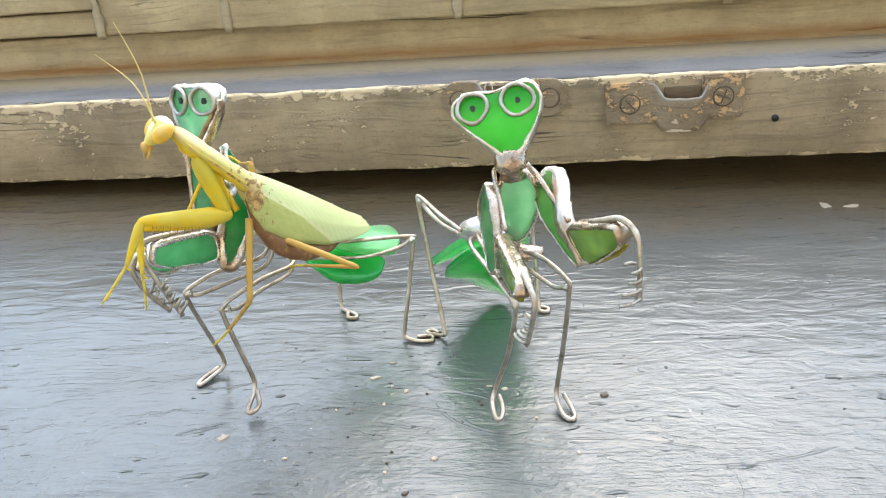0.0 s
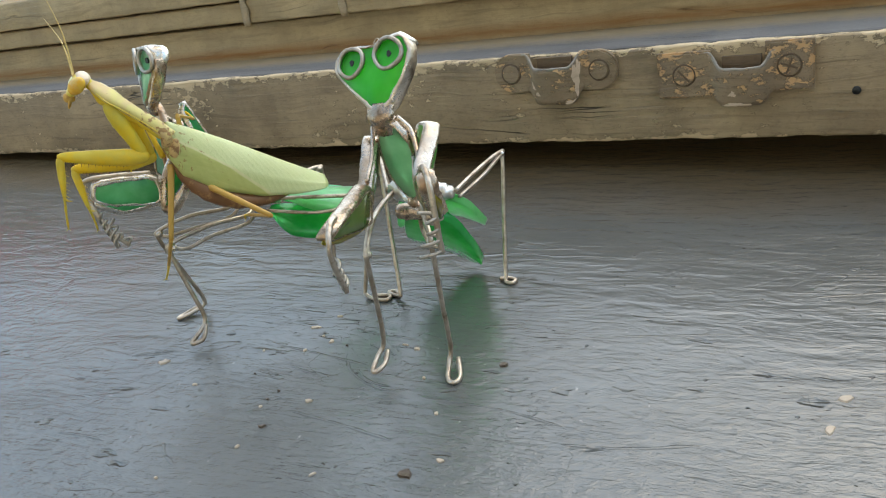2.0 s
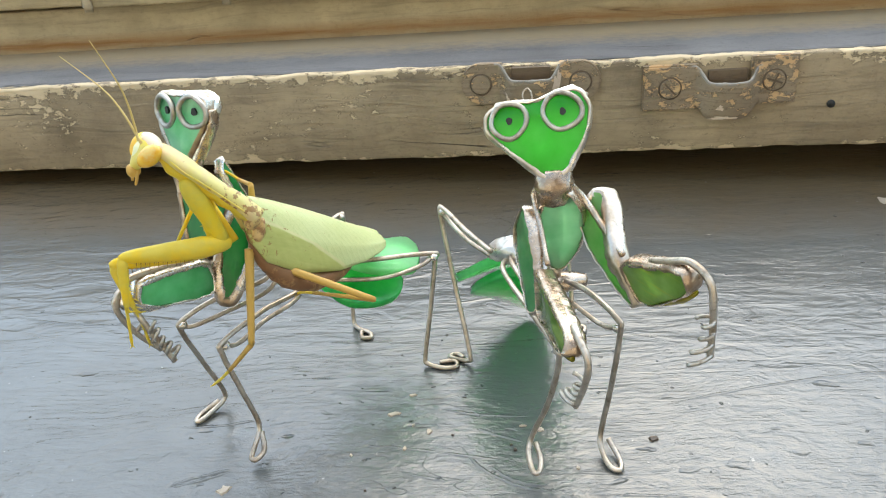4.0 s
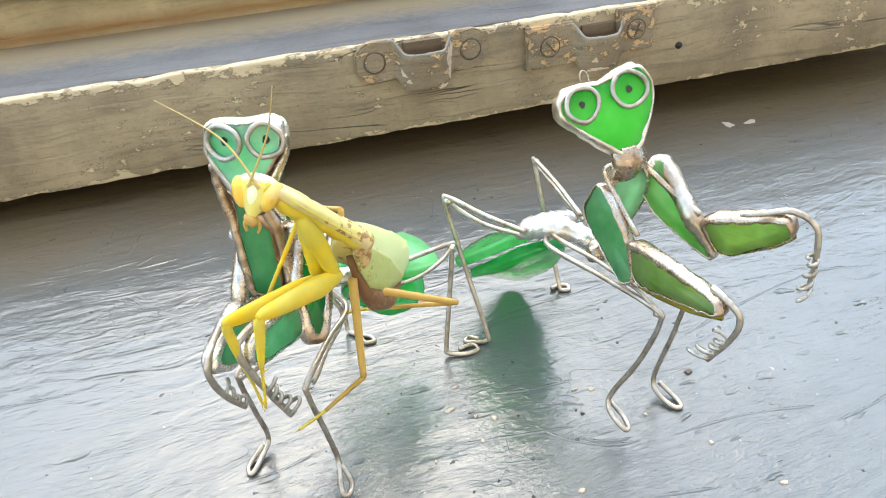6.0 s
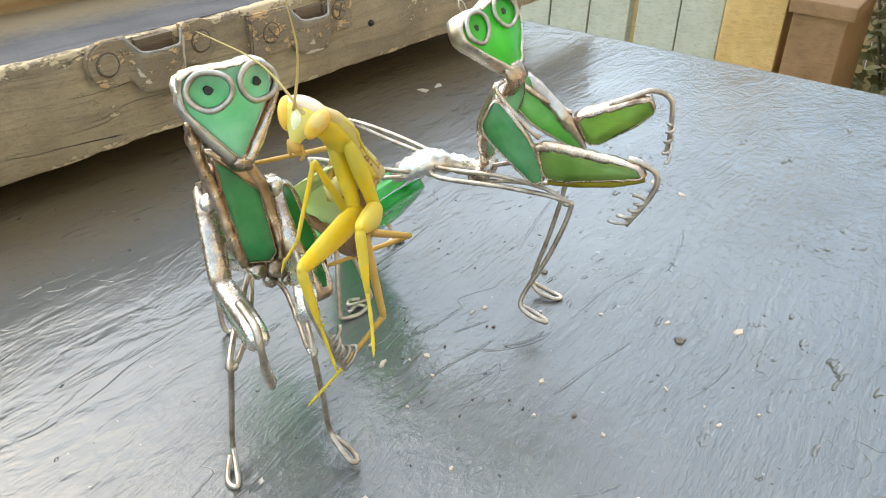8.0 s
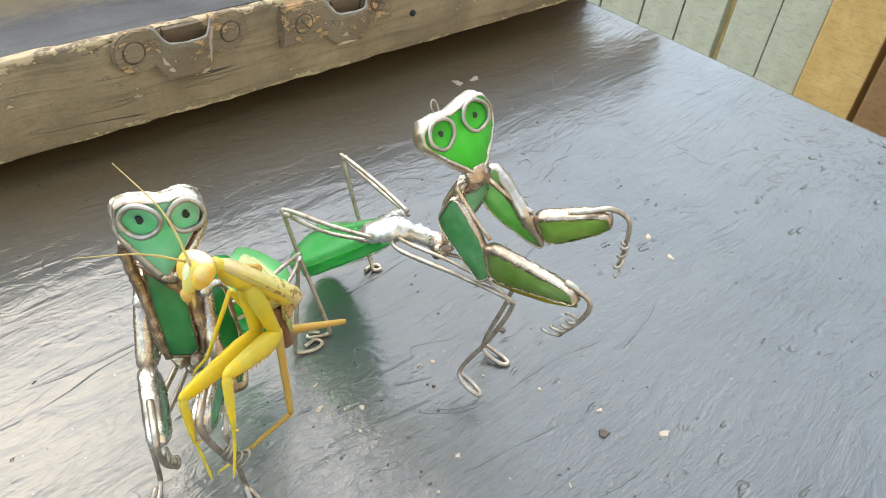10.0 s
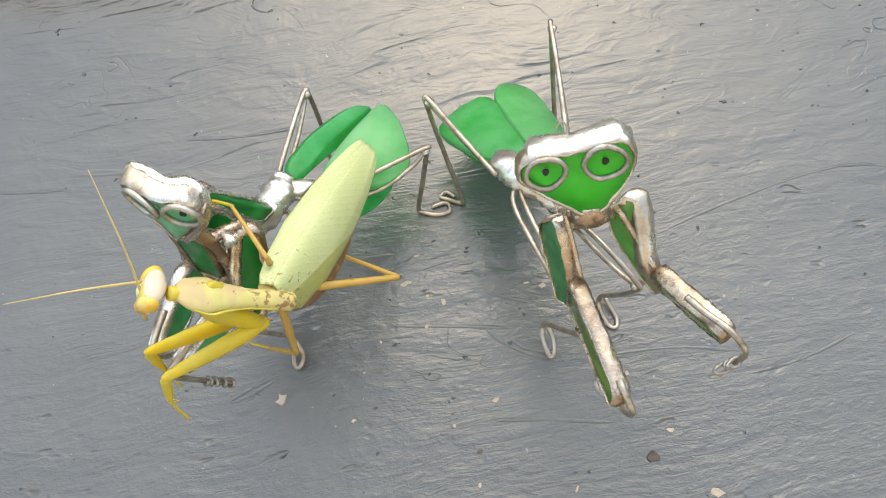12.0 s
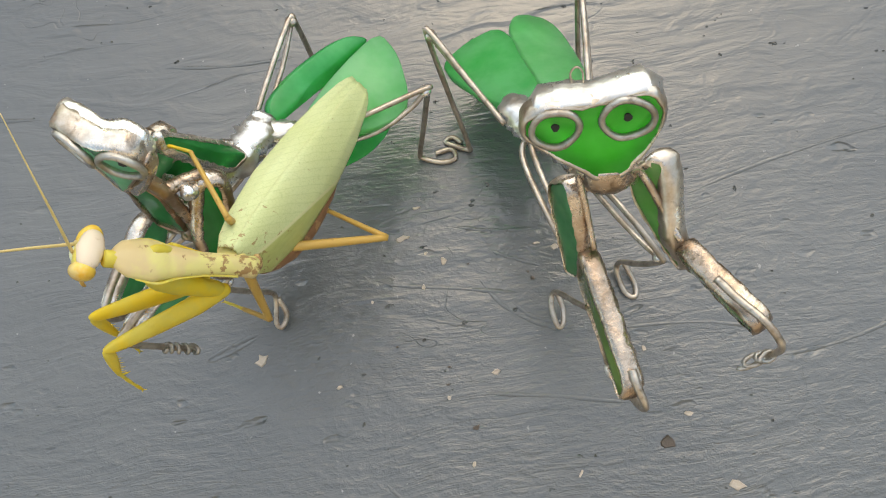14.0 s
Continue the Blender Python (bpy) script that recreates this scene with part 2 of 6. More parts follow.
def metal(name, clean, tarnish, amount, rough=(0.2, 0.45), relief=0.0006, scale=160):
    """Solder and wire: bright where it ran, tan where it dulled, dark brown in patches."""
    m, nt, b = material(name)
    vec = coords(nt)
    lumps = noise_tex(nt, vec, scale, 5, 0.6)
    stain = noise_tex(nt, vec, scale * 0.55, 5, 0.7)
    burnt = noise_tex(nt, vec, scale * 1.3, 4, 0.65, 0.6)
    fine = noise_tex(nt, vec, 1500, 3, 0.6)
    dirt = ramp(nt, stain, ((amount - 0.12, grey(0.0)), (amount + 0.18, grey(1.0))))
    tone = mix(nt, dirt, clean, tarnish)
    black = ramp(nt, burnt, ((amount + 0.06, grey(0.0)), (amount + 0.22, grey(0.8))))
    tone = mix(nt, black, tone, tuple(c * 0.45 for c in tarnish))
    put(nt, tone, b, "Base Color")
    b.inputs["Metallic"].default_value = 0.9
    put(nt, ramp(nt, calc(nt, "ADD", calc(nt, "MULTIPLY", stain, 0.7), calc(nt, "MULTIPLY", fine, 0.3)), ((0.3, grey(rough[0])), (0.7, grey(rough[1])))), b, "Roughness")
    first = bump(nt, b, lumps, 0.55, relief)
    bump(nt, b, calc(nt, "ADD", calc(nt, "MULTIPLY", fine, 0.4), black), 0.3, 0.00016, first)
    return m


def skin(name, base, spot, spot_at=0.66, scale=300, rough=0.4, glow=0.25, stretch=(1, 1, 1), root=0.0, soft=0.08, blush=None):
    """Chitin of the insect: thin enough to let some light through."""
    m, nt, b = material(name)
    mottled = noise_tex(nt, coords(nt, stretch), scale, 4, 0.6)
    broad = noise_tex(nt, coords(nt), 70, 3, 0.5)
    tone = mix(nt, broad, base, tuple(min(1.0, c * 1.25) for c in base))
    if blush:
        tone = mix(nt, ramp(nt, noise_tex(nt, coords(nt), 130, 4, 0.6, 0.4), ((0.42, grey(0.0)), (0.62, grey(0.75)))), tone, blush)
    if root:
        far = node(nt, "VectorMath")
        far.operation = "LENGTH"
        nt.links.new(coords(nt), far.inputs[0])
        mottled = calc(nt, "ADD", mottled, calc(nt, "MAXIMUM", calc(nt, "SUBTRACT", 0.17, calc(nt, "MULTIPLY", far.outputs["Value"], 0.17 / root)), 0.0))
    tone = mix(nt, ramp(nt, mottled, ((spot_at, grey(0.0)), (spot_at + soft, grey(0.8)))), tone, spot)
    put(nt, tone, b, "Base Color")
    b.inputs["Roughness"].default_value = rough
    b.inputs["Specular IOR Level"].default_value = 0.35
    bump(nt, b, mottled, 0.3, 0.0003)
    t = node(nt, "BsdfTranslucent")
    put(nt, tone, t, "Color")
    a = nt.nodes.new("ShaderNodeMixShader")
    a.inputs[0].default_value = glow
    nt.links.new(b.outputs[0], a.inputs[1])
    nt.links.new(t.outputs[0], a.inputs[2])
    nt.links.new(a.outputs[0], nt.nodes["Material Output"].inputs["Surface"])
    return m


def wing_skin():
    m, nt, b = material("wing_green")
    vec = coords(nt)
    veins = node(nt, "TexWave", Scale=190.0, Distortion=2.0, Detail=2.0)
    veins.inputs["Detail Scale"].default_value = 1.4
    veins.bands_direction = "X"
    turned_by = coords(nt, (1, 1, 1), 60)
    nt.links.new(turned_by, veins.inputs["Vector"])
    cells = node(nt, "TexVoronoi", Scale=1100.0)
    cells.feature = "DISTANCE_TO_EDGE"
    nt.links.new(vec, cells.inputs["Vector"])
    broad = noise_tex(nt, vec, 60, 3, 0.5)
    tone = mix(nt, broad, (0.66, 0.69, 0.29), (0.79, 0.81, 0.46))
    sep = nt.nodes.new("ShaderNodeSeparateXYZ")
    nt.links.new(vec, sep.inputs[0])
    # the vein that parts the mint upper field from the yellow-green one runs slanting to the tip
    beyond = calc(nt, "SUBTRACT", sep.outputs[1], calc(nt, "ADD", calc(nt, "MULTIPLY", sep.outputs[0], 0.17), 0.0046))
    tone = mix(nt, ramp(nt, veins.outputs["Fac"], ((0.88, grey(0.0)), (0.99, grey(0.14)))), tone, (0.38, 0.46, 0.15))
    tone = mix(nt, ramp(nt, cells.outputs["Distance"], ((0.0, grey(0.3)), (0.05, grey(0.0)))), tone, (0.36, 0.43, 0.15))
    lower = calc(nt, "MINIMUM", calc(nt, "MAXIMUM", calc(nt, "MULTIPLY", beyond, 1800.0), 0.0), 0.9)
    tone = mix(nt, lower, tone, mix(nt, noise_tex(nt, coords(nt, (60, 420, 420)), 1.0, 4, 0.65, 0.6), (0.40, 0.44, 0.09), (0.70, 0.68, 0.26)))
    seam = ramp(nt, calc(nt, "MULTIPLY", calc(nt, "ABSOLUTE", beyond), 1000.0), ((0.15, grey(0.7)), (0.45, grey(0.0))))
    tone = mix(nt, seam, tone, (0.80, 0.74, 0.40))
    flecks = noise_tex(nt, vec, 420, 4, 0.65, 0.8)
    near_root = calc(nt, "MAXIMUM", calc(nt, "SUBTRACT", 0.17, calc(nt, "MULTIPLY", sep.outputs[0], 11.0)), 0.0)
    near_root = calc(nt, "ADD", near_root, calc(nt, "MULTIPLY", calc(nt, "MULTIPLY", lower, 0.06), calc(nt, "LESS_THAN", sep.outputs[0], 0.034)))
    tone = mix(nt, ramp(nt, calc(nt, "ADD", flecks, near_root), ((0.70, grey(0.0)), (0.74, grey(0.75)))), tone, (0.36, 0.19, 0.05))
    put(nt, tone, b, "Base Color")
    b.inputs["Roughness"].default_value = 0.4
    first = bump(nt, b, veins.outputs["Fac"], 0.12, 0.0002)
    bump(nt, b, cells.outputs["Distance"], 0.15, 0.00015, first)
    t = node(nt, "BsdfTranslucent")
    put(nt, tone, t, "Color")
    a = nt.nodes.new("ShaderNodeMixShader")
    a.inputs[0].default_value = 0.3
    nt.links.new(b.outputs[0], a.inputs[1])
    nt.links.new(t.outputs[0], a.inputs[2])
    nt.links.new(a.outputs[0], nt.nodes["Material Output"].inputs["Surface"])
    return m


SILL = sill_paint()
BEAM = old_paint("olive_old_paint", (0.207, 0.152, 0.092), (0.45, 0.34, 0.205), (0.78, 0.60, 0.37), edges=((0.0572, 0.007), (0.0145, 0.0035)), chip_at=0.60)
LEDGE = old_paint("blue_grey_old_paint", (0.10, 0.098, 0.098), (0.17, 0.165, 0.162), (0.40, 0.35, 0.26), chip_at=0.66, matt=0.2, behind=(0.022, 0.03, (0.36, 0.27, 0.16)))
RAIL = old_paint("brown_old_paint", (0.33, 0.255, 0.145), (0.54, 0.425, 0.25), (0.54, 0.41, 0.24), chip_at=0.66, rust=0.0555)
IRON = old_paint("painted_iron", (0.205, 0.150, 0.095), (0.37, 0.275, 0.175), (0.76, 0.47, 0.23), chip_at=0.525, cracks=0.0)
SHADED_RUST = old_paint("shaded_rusty_slot", (0.11, 0.075, 0.045), (0.17, 0.115, 0.07), (0.3, 0.2, 0.1))
GAP = old_paint("dark_unpainted_wood", (0.17, 0.12, 0.07), (0.25, 0.18, 0.11), (0.14, 0.10, 0.07), chip_at=0.8)
BRIGHT_GREEN = glass("bright_green_glass", (0.07, 0.72, 0.05), (0.16, 0.90, 0.14), clear=0.30)
SEA_GREEN = glass("sea_green_glass", (0.08, 0.50, 0.17), (0.28, 0.78, 0.40), clear=0.22)
MINT = glass("pale_green_glass", (0.30, 0.62, 0.34), (0.52, 0.82, 0.54), clear=0.4, rough=0.35)
BOTTLE = glass("bottle_green_glass", (0.025, 0.40, 0.08), (0.07, 0.58, 0.15), clear=0.35, rough=0.12)
EMERALD = glass("emerald_glass", (0.04, 0.62, 0.14), (0.14, 0.84, 0.30), clear=0.3, rough=0.1)
OLIVE = glass("olive_green_glass", (0.25, 0.44, 0.08), (0.46, 0.66, 0.20), clear=0.42, rough=0.1, streak=True)
LEAF = glass("leaf_green_glass", (0.11, 0.70, 0.20), (0.30, 0.90, 0.40), clear=0.38, rough=0.2)
AMBERGLASS = glass("amber_glass", (0.50, 0.42, 0.02), (0.72, 0.62, 0.06), clear=0.3, rough=0.1)
SOLDER = metal("tin_solder", (0.78, 0.73, 0.66), (0.32, 0.245, 0.17), 0.50, (0.15, 0.40), 0.0010, 150)
COPPER = metal("stained_solder", (0.76, 0.65, 0.54), (0.38, 0.26, 0.165), 0.47, (0.15, 0.40), 0.0011, 150)
BRONZE = metal("browned_solder", (0.64, 0.53, 0.42), (0.35, 0.235, 0.15), 0.45, (0.15, 0.40), 0.0011, 160)
RING = metal("dull_ring", (0.50, 0.46, 0.40), (0.30, 0.24, 0.18), 0.50, (0.3, 0.6), 0.0005, 260)
DULL = metal("dull_solder", (0.76, 0.67, 0.57), (0.38, 0.285, 0.195), 0.48, (0.20, 0.45), 0.0008, 150)
TIN = metal("bright_tin", (0.88, 0.85, 0.80), (0.56, 0.47, 0.37), 0.54, (0.20, 0.42), 0.0009, 150)
WIRE = metal("dull_wire", (0.58, 0.50, 0.41), (0.32, 0.24, 0.17), 0.51, (0.28, 0.5), 0.0003, 300)
BLACK, _nt, _b = material("black_hole")
_b.inputs["Base Color"].default_value = (0.012, 0.012, 0.010, 1)
_b.inputs["Roughness"].default_value = 0.5
YELLOW = skin("yellow_leg", (0.78, 0.55, 0.03), (0.70, 0.54, 0.07), spot_at=0.42, scale=160, glow=0.3, soft=0.3, blush=(0.70, 0.60, 0.12))
PRONOTUM = skin("pale_back", (0.68, 0.60, 0.22), (0.30, 0.13, 0.05), spot_at=0.645, scale=420, rough=0.35, root=0.015, soft=0.05, blush=(0.70, 0.50, 0.28))
HEADSKIN = skin("pale_head", (0.74, 0.60, 0.10), (0.62, 0.58, 0.12), spot_at=0.58, rough=0.32, blush=(0.76, 0.68, 0.28))
ANTENNA = skin("pale_ochre_antenna", (0.56, 0.42, 0.16), (0.46, 0.32, 0.10), glow=0.2)
FRONS = skin("white_yellow_face", (0.82, 0.80, 0.50), (0.70, 0.70, 0.28), spot_at=0.6, rough=0.3, glow=0.2)
EYE = skin("amber_eye", (0.78, 0.56, 0.09), (0.80, 0.62, 0.24), spot_at=0.56, scale=120, rough=0.2, glow=0.15, blush=(0.82, 0.36, 0.03))
BELLY = skin("brown_belly", (0.20, 0.095, 0.04), (0.40, 0.22, 0.09), spot_at=0.55, scale=350, rough=0.5, glow=0.1)
OCHRE = skin("ochre_leg", (0.50, 0.30, 0.07), (0.34, 0.17, 0.04), glow=0.15)
FLAKY = skin("flaky_brown", (0.56, 0.38, 0.16), (0.24, 0.10, 0.04), spot_at=0.48, scale=420, rough=0.6, glow=0.1)
SPINE = skin("ochre_spine", (0.36, 0.20, 0.03), (0.16, 0.08, 0.02), spot_at=0.52, scale=500, glow=0.1)
WING = wing_skin()
COXA = skin("olive_yellow_leg", (0.72, 0.54, 0.04), (0.62, 0.52, 0.08), spot_at=0.40, scale=160, glow=0.3, soft=0.3, blush=(0.62, 0.56, 0.13))
CHEST = skin("tan_chest", (0.62, 0.52, 0.20), (0.30, 0.13, 0.05), spot_at=0.58, scale=330, rough=0.5, glow=0.15)
CROWN = skin("pink_white_crown", (0.74, 0.60, 0.44), (0.66, 0.50, 0.30), rough=0.3, glow=0.2)
FROST = glass("frosted_light_green_glass", (0.24, 0.80, 0.30), (0.44, 0.95, 0.48), clear=0.34, rough=0.3)
LIME = glass("lime_green_glass", (0.24, 0.64, 0.14), (0.46, 0.86, 0.32), clear=0.34)
FERN = glass("fern_green_glass", (0.09, 0.42, 0.14), (0.26, 0.66, 0.30), clear=0.34)
HEADMINT = glass("mint_green_glass", (0.26, 0.70, 0.38), (0.56, 0.92, 0.66), clear=0.18)
TORSO = glass("moss_green_glass", (0.05, 0.34, 0.10), (0.14, 0.54, 0.22), clear=0.25, rough=0.15)

# ---- mesh helpers; shapes below are in millimetres ----
MM = 0.001
ORIGIN = {}


def part(name, bm, mat, parent=None, label="", origin=(0, 0, 0), smooth=True):
    """One mesh object from a bmesh in millimetres of the place, under a thing or a part."""
    origin = Vector(origin)
    for v in bm.verts:
        v.co = (v.co - origin) * MM
    me = bpy.data.meshes.new(name)
    bmesh.ops.recalc_face_normals(bm, faces=bm.faces)
    bm.to_mesh(me)
    bm.free()
    for p in me.polygons:
        p.use_smooth = smooth
    me.materials.append(mat)
    ob = new(name, me)
    ORIGIN[ob.name] = origin
    if parent:
        ob.parent = parent
        ob.location = (origin - ORIGIN[parent.name]) * MM
    else:
        ob.location = origin * MM
    if label:
        tagged(ob, label)
    return ob


def thing(name, origin, label, category, group="", kind=""):
    ob = new(name)
    ob.empty_display_size = 0.01
    ORIGIN[ob.name] = Vector(origin)
    ob.location = Vector(origin) * MM
    return tagged(ob, label, category, group, kind)


def rough_at(p, scale, seed=0.0):
    return noise.noise(Vector(p) * scale + Vector((seed, seed * 1.7, -seed)))


def curve(points, steps=6, closed=False):
    """A smooth line through the points."""
    pts = [Vector(p) for p in points]
    n, out = len(pts), []
    for i in range(n if closed else n - 1):
        if closed:
            a, b, c, d = (pts[(i + k) % n] for k in (-1, 0, 1, 2))
        else:
            a, b, c, d = (pts[min(max(i + k, 0), n - 1)] for k in (-1, 0, 1, 2))
        for k in range(steps):
            u = k / steps
            out.append(0.5 * (2 * b + (c - a) * u + (2 * a - 5 * b + 4 * c - d) * u * u + (3 * b - a - 3 * c + d) * u ** 3))
    if not closed:
        out.append(pts[-1])
    return out


def lerp_list(values, count):
    """Values spread evenly over count samples."""
    if isinstance(values, (int, float)):
        return [values] * count
    return [float(np.interp(i / (count - 1), np.linspace(0, 1, len(values)), values)) for i in range(count)]


def tube(bm, pts, ra, rb=None, up=(0, 0, 1), sides=8, wobble=0.0, closed=False, seed=0.0):
    """A round or flat bar along a line: ra across, rb along up."""
    n = len(pts)
    ra = lerp_list(ra, n)
    rb = lerp_list(rb, n) if rb is not None else ra
    up = Vector(up)
    rings = []
    for i, p in enumerate(pts):
        if closed:
            d = pts[(i + 1) % n] - pts[i - 1]
        else:
            d = pts[min(i + 1, n - 1)] - pts[max(i - 1, 0)]
        d = d.normalized() if d.length > 1e-9 else Vector((0, 0, 1))
        side = d.cross(up)
        if side.length < 1e-3:
            side = d.orthogonal()
        side.normalize()
        top = side.cross(d).normalized()
        up = top
        ring = []
        for k in range(sides):
            a = 2 * math.pi * k / sides
            q = p + side * (math.cos(a) * ra[i]) + top * (math.sin(a) * rb[i])
            if wobble:
                q = p + (q - p) * (1 + wobble * rough_at(q, 0.55, seed) + 0.5 * wobble * rough_at(q, 1.7, seed))
            ring.append(bm.verts.new(q))
        rings.append(ring)
    for i in range(n if closed else n - 1):
        a, b = rings[i], rings[(i + 1) % n]
        for k in range(sides):
            bm.faces.new((a[k], a[(k + 1) % sides], b[(k + 1) % sides], b[k]))
    if not closed:
        bm.faces.new(rings[0])
        bm.faces.new(list(reversed(rings[-1])))
    return bm


def bar(points, r, rb=None, steps=6, **more):
    return tube(bmesh.new(), curve(points, steps), r, rb, **more)


def blob(bm, centre, radii, rot=(0, 0, 0), wobble=0.25, seed=0.0, detail=3):
    m = Matrix.LocRotScale(centre, Euler([radians(a) for a in rot]), radii)
    made = bmesh.ops.create_icosphere(bm, subdivisions=detail, radius=1.0, matrix=m)
    c = Vector(centre)
    for v in made["verts"]:
        k = 1 + wobble * rough_at(v.co, 0.33, seed) + 0.5 * wobble * rough_at(v.co, 0.9, seed)
        v.co = c + (v.co - c) * k
    return bm


def cut_corners(points, rounds=2, keep=0.25):
    pts = [Vector(p) for p in points]
    for _ in range(rounds):
        out = []
        for i, p in enumerate(pts):
            q = pts[(i + 1) % len(pts)]
            out += [p.lerp(q, keep), p.lerp(q, 1 - keep)]
        pts = out
    return pts


def normal_of(points):
    n = Vector()
    for i, p in enumerate(points):
        q = points[(i + 1) % len(points)]
        n += Vector(p).cross(Vector(q))
    return n.normalized()


def slab(points, thick, rounds=2, keep=0.25, rough=0.25, seed=0.0):
    """A rounded plate of tumbled glass on that outline."""
    pts = cut_corners(points, rounds, keep)
    n = normal_of(pts)
    c = sum(pts, Vector()) / len(pts)
    bm = bmesh.new()
    rings = []
    for inset, off in ((0.75, 0.5), (0.22, 0.5), (0.06, 0.42), (0.0, 0.2), (0.0, -0.2), (0.06, -0.42), (0.22, -0.5), (0.75, -0.5)):
        ring = []
        for p in pts:
            d = (c - p)
            step = d * 0.6 if inset == 0.75 else d.normalized() * (inset * thick)
            q = p + step + n * (off * thick)
            ring.append(bm.verts.new(q + n * rough * rough_at(q, 0.25, seed)))
        rings.append(ring)
    k = len(pts)
    for a, b in zip(rings, rings[1:]):
        for i in range(k):
            bm.faces.new((a[i], a[(i + 1) % k], b[(i + 1) % k], b[i]))
    for ring, off in ((rings[0], 0.5), (rings[-1], -0.5)):
        mid = bm.verts.new(c + n * (off * thick + rough * rough_at(c, 0.25, seed)))
        for i in range(k):
            bm.faces.new((mid, ring[i], ring[(i + 1) % k]))
    return bm


def lead(points, thick, lap=1.0, out=0.9, rounds=2, keep=0.25, seed=0.0, laps=None):
    """The bead of solder that wraps a plate's edge. laps: its lap on the plate, corner by corner."""
    pts = [Vector(p) for p in points]
    wide = list(laps) if laps else [lap] * len(pts)
    for _ in range(rounds):
        po, wo = [], []
        for i, p in enumerate(pts):
            j = (i + 1) % len(pts)
            po += [p.lerp(pts[j], keep), p.lerp(pts[j], 1 - keep)]
            wo += [wide[i] * (1 - keep) + wide[j] * keep, wide[i] * keep + wide[j] * (1 - keep)]
        pts, wide = po, wo
    # an even spacing keeps the bead lumpy all along
    fine, fw = [], []
    for i, p in enumerate(pts):
        j = (i + 1) % len(pts)
        k = max(1, int((pts[j] - p).length / 1.1))
        for s in range(k):
            fine.append(p.lerp(pts[j], s / k))
            fw.append(wide[i] + (wide[j] - wide[i]) * s / k)
    n = normal_of(fine)
    bm = bmesh.new()
    rings = []
    count = len(fine)
    for i, p in enumerate(fine):
        d = (fine[(i + 1) % count] - fine[i - 1]).normalized()
        o = d.cross(n).normalized()
        w = fw[i] * (1 + 0.35 * rough_at(p, 0.4, seed + 3))
        h = thick / 2
        swell = 1 + 0.35 * rough_at(p, 0.3, seed)
        prof = ((-w, h - 0.05), (-w * 0.6, h + 0.26 * swell), (-0.1, h + 0.22 * swell), (out * swell * 0.8, h * 0.7), (out * swell, 0.0),
                (out * swell * 0.8, -h * 0.7), (-0.1, -h - 0.22 * swell), (-w * 0.6, -h - 0.26 * swell), (-w, -h + 0.05))
        ring = []
        for u, v in prof:
            q = p + o * u + n * v
            ring.append(bm.verts.new(q + Vector((1, 1, 1)) * 0.30 * rough_at(q, 0.55, seed)))
        rings.append(ring)
    for i in range(count):
        a, b = rings[i], rings[(i + 1) % count]
        for k in range(len(a) - 1):
            bm.faces.new((a[k], a[k + 1], b[k + 1], b[k]))
        bm.faces.new((a[-1], a[0], b[0], b[-1]))
    return bm


def box(bm, lo, hi):
    lo, hi = Vector(lo), Vector(hi)
    m = Matrix.LocRotScale((lo + hi) / 2, None, hi - lo)
    return bmesh.ops.create_cube(bm, size=1.0, matrix=m)["verts"]


def bevelled(lo, hi, r=1.0, cuts=0, seed=0.0, rough=0.0, seg=2):
    """A timber with softened, slightly uneven edges."""
    bm = bmesh.new()
    box(bm, lo, hi)
    bmesh.ops.bevel(bm, geom=list(bm.edges), offset=r, segments=seg, affect="EDGES", profile=0.6)
    if cuts:
        long = [e for e in bm.edges if abs((e.verts[0].co - e.verts[1].co).x) > (hi[0] - lo[0]) * 0.6]
        bmesh.ops.subdivide_edges(bm, edges=long, cuts=cuts, use_grid_fill=True)
    if rough:
        for v in bm.verts:
            v.co += Vector((0, rough_at(v.co, 0.08, seed), rough_at(v.co, 0.08, seed + 9))) * rough
            v.co.z += 0.6 * rough * rough_at(v.co, 0.5, seed + 4)
    return bm


# ---- the window and the sill ----
WINDOW = pose(0, 0.4355, 0, 0, -1.3, -5.5)


def structure(name, bm, mat, label, smooth=True, place=WINDOW):
    ob = part(name, bm, mat, smooth=smooth)
    ob.matrix_world = place
    return tagged(ob, label, kind="structure")


floor_bm = bevelled((-640, -140, -26), (361, 600, 0), 2.5, seg=3)
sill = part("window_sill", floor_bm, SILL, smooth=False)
tagged(sill, "broad slate-grey gloss-painted wooden sill with brush marks", "window sill", kind="structure")
under = bmesh.new()
box(under, (-620, 330, -950), (340, 590, -26))
tagged(part("wall_under_sill", under, GAP, smooth=False), "dark wall below the sill", kind="structure")

# brush ridges left in the gloss paint
RIDGES = [[(12.5, 250.3), (17, 242), (23, 236), (32, 231), (42, 229.5)], [(18, 256), (23, 253.2), (33, 248.7)], [(21, 241), (26, 235.6), (33, 232.4), (38, 232)], [(-70.2, 235.6), (-62, 237.4), (-51.6, 241.6)], [(-69.8, 236.4), (-61, 239.6), (-52.0, 242.0)],
          [(70, 261.6), (104, 270), (145, 275), (172, 267.6)], [(93, 213.1), (113, 214.6), (134, 220)], [(-74.7, 260.8), (-60, 261), (-47.5, 263.6)], [(-4, 239), (3, 236.4), (10, 234.6)], [(5, 216), (31, 211), (52, 206)], [(46, 228), (74, 226), (97, 220)], [(-22, 195), (-17, 189), (-9, 184)]]
ridge_rng = random.Random(11)
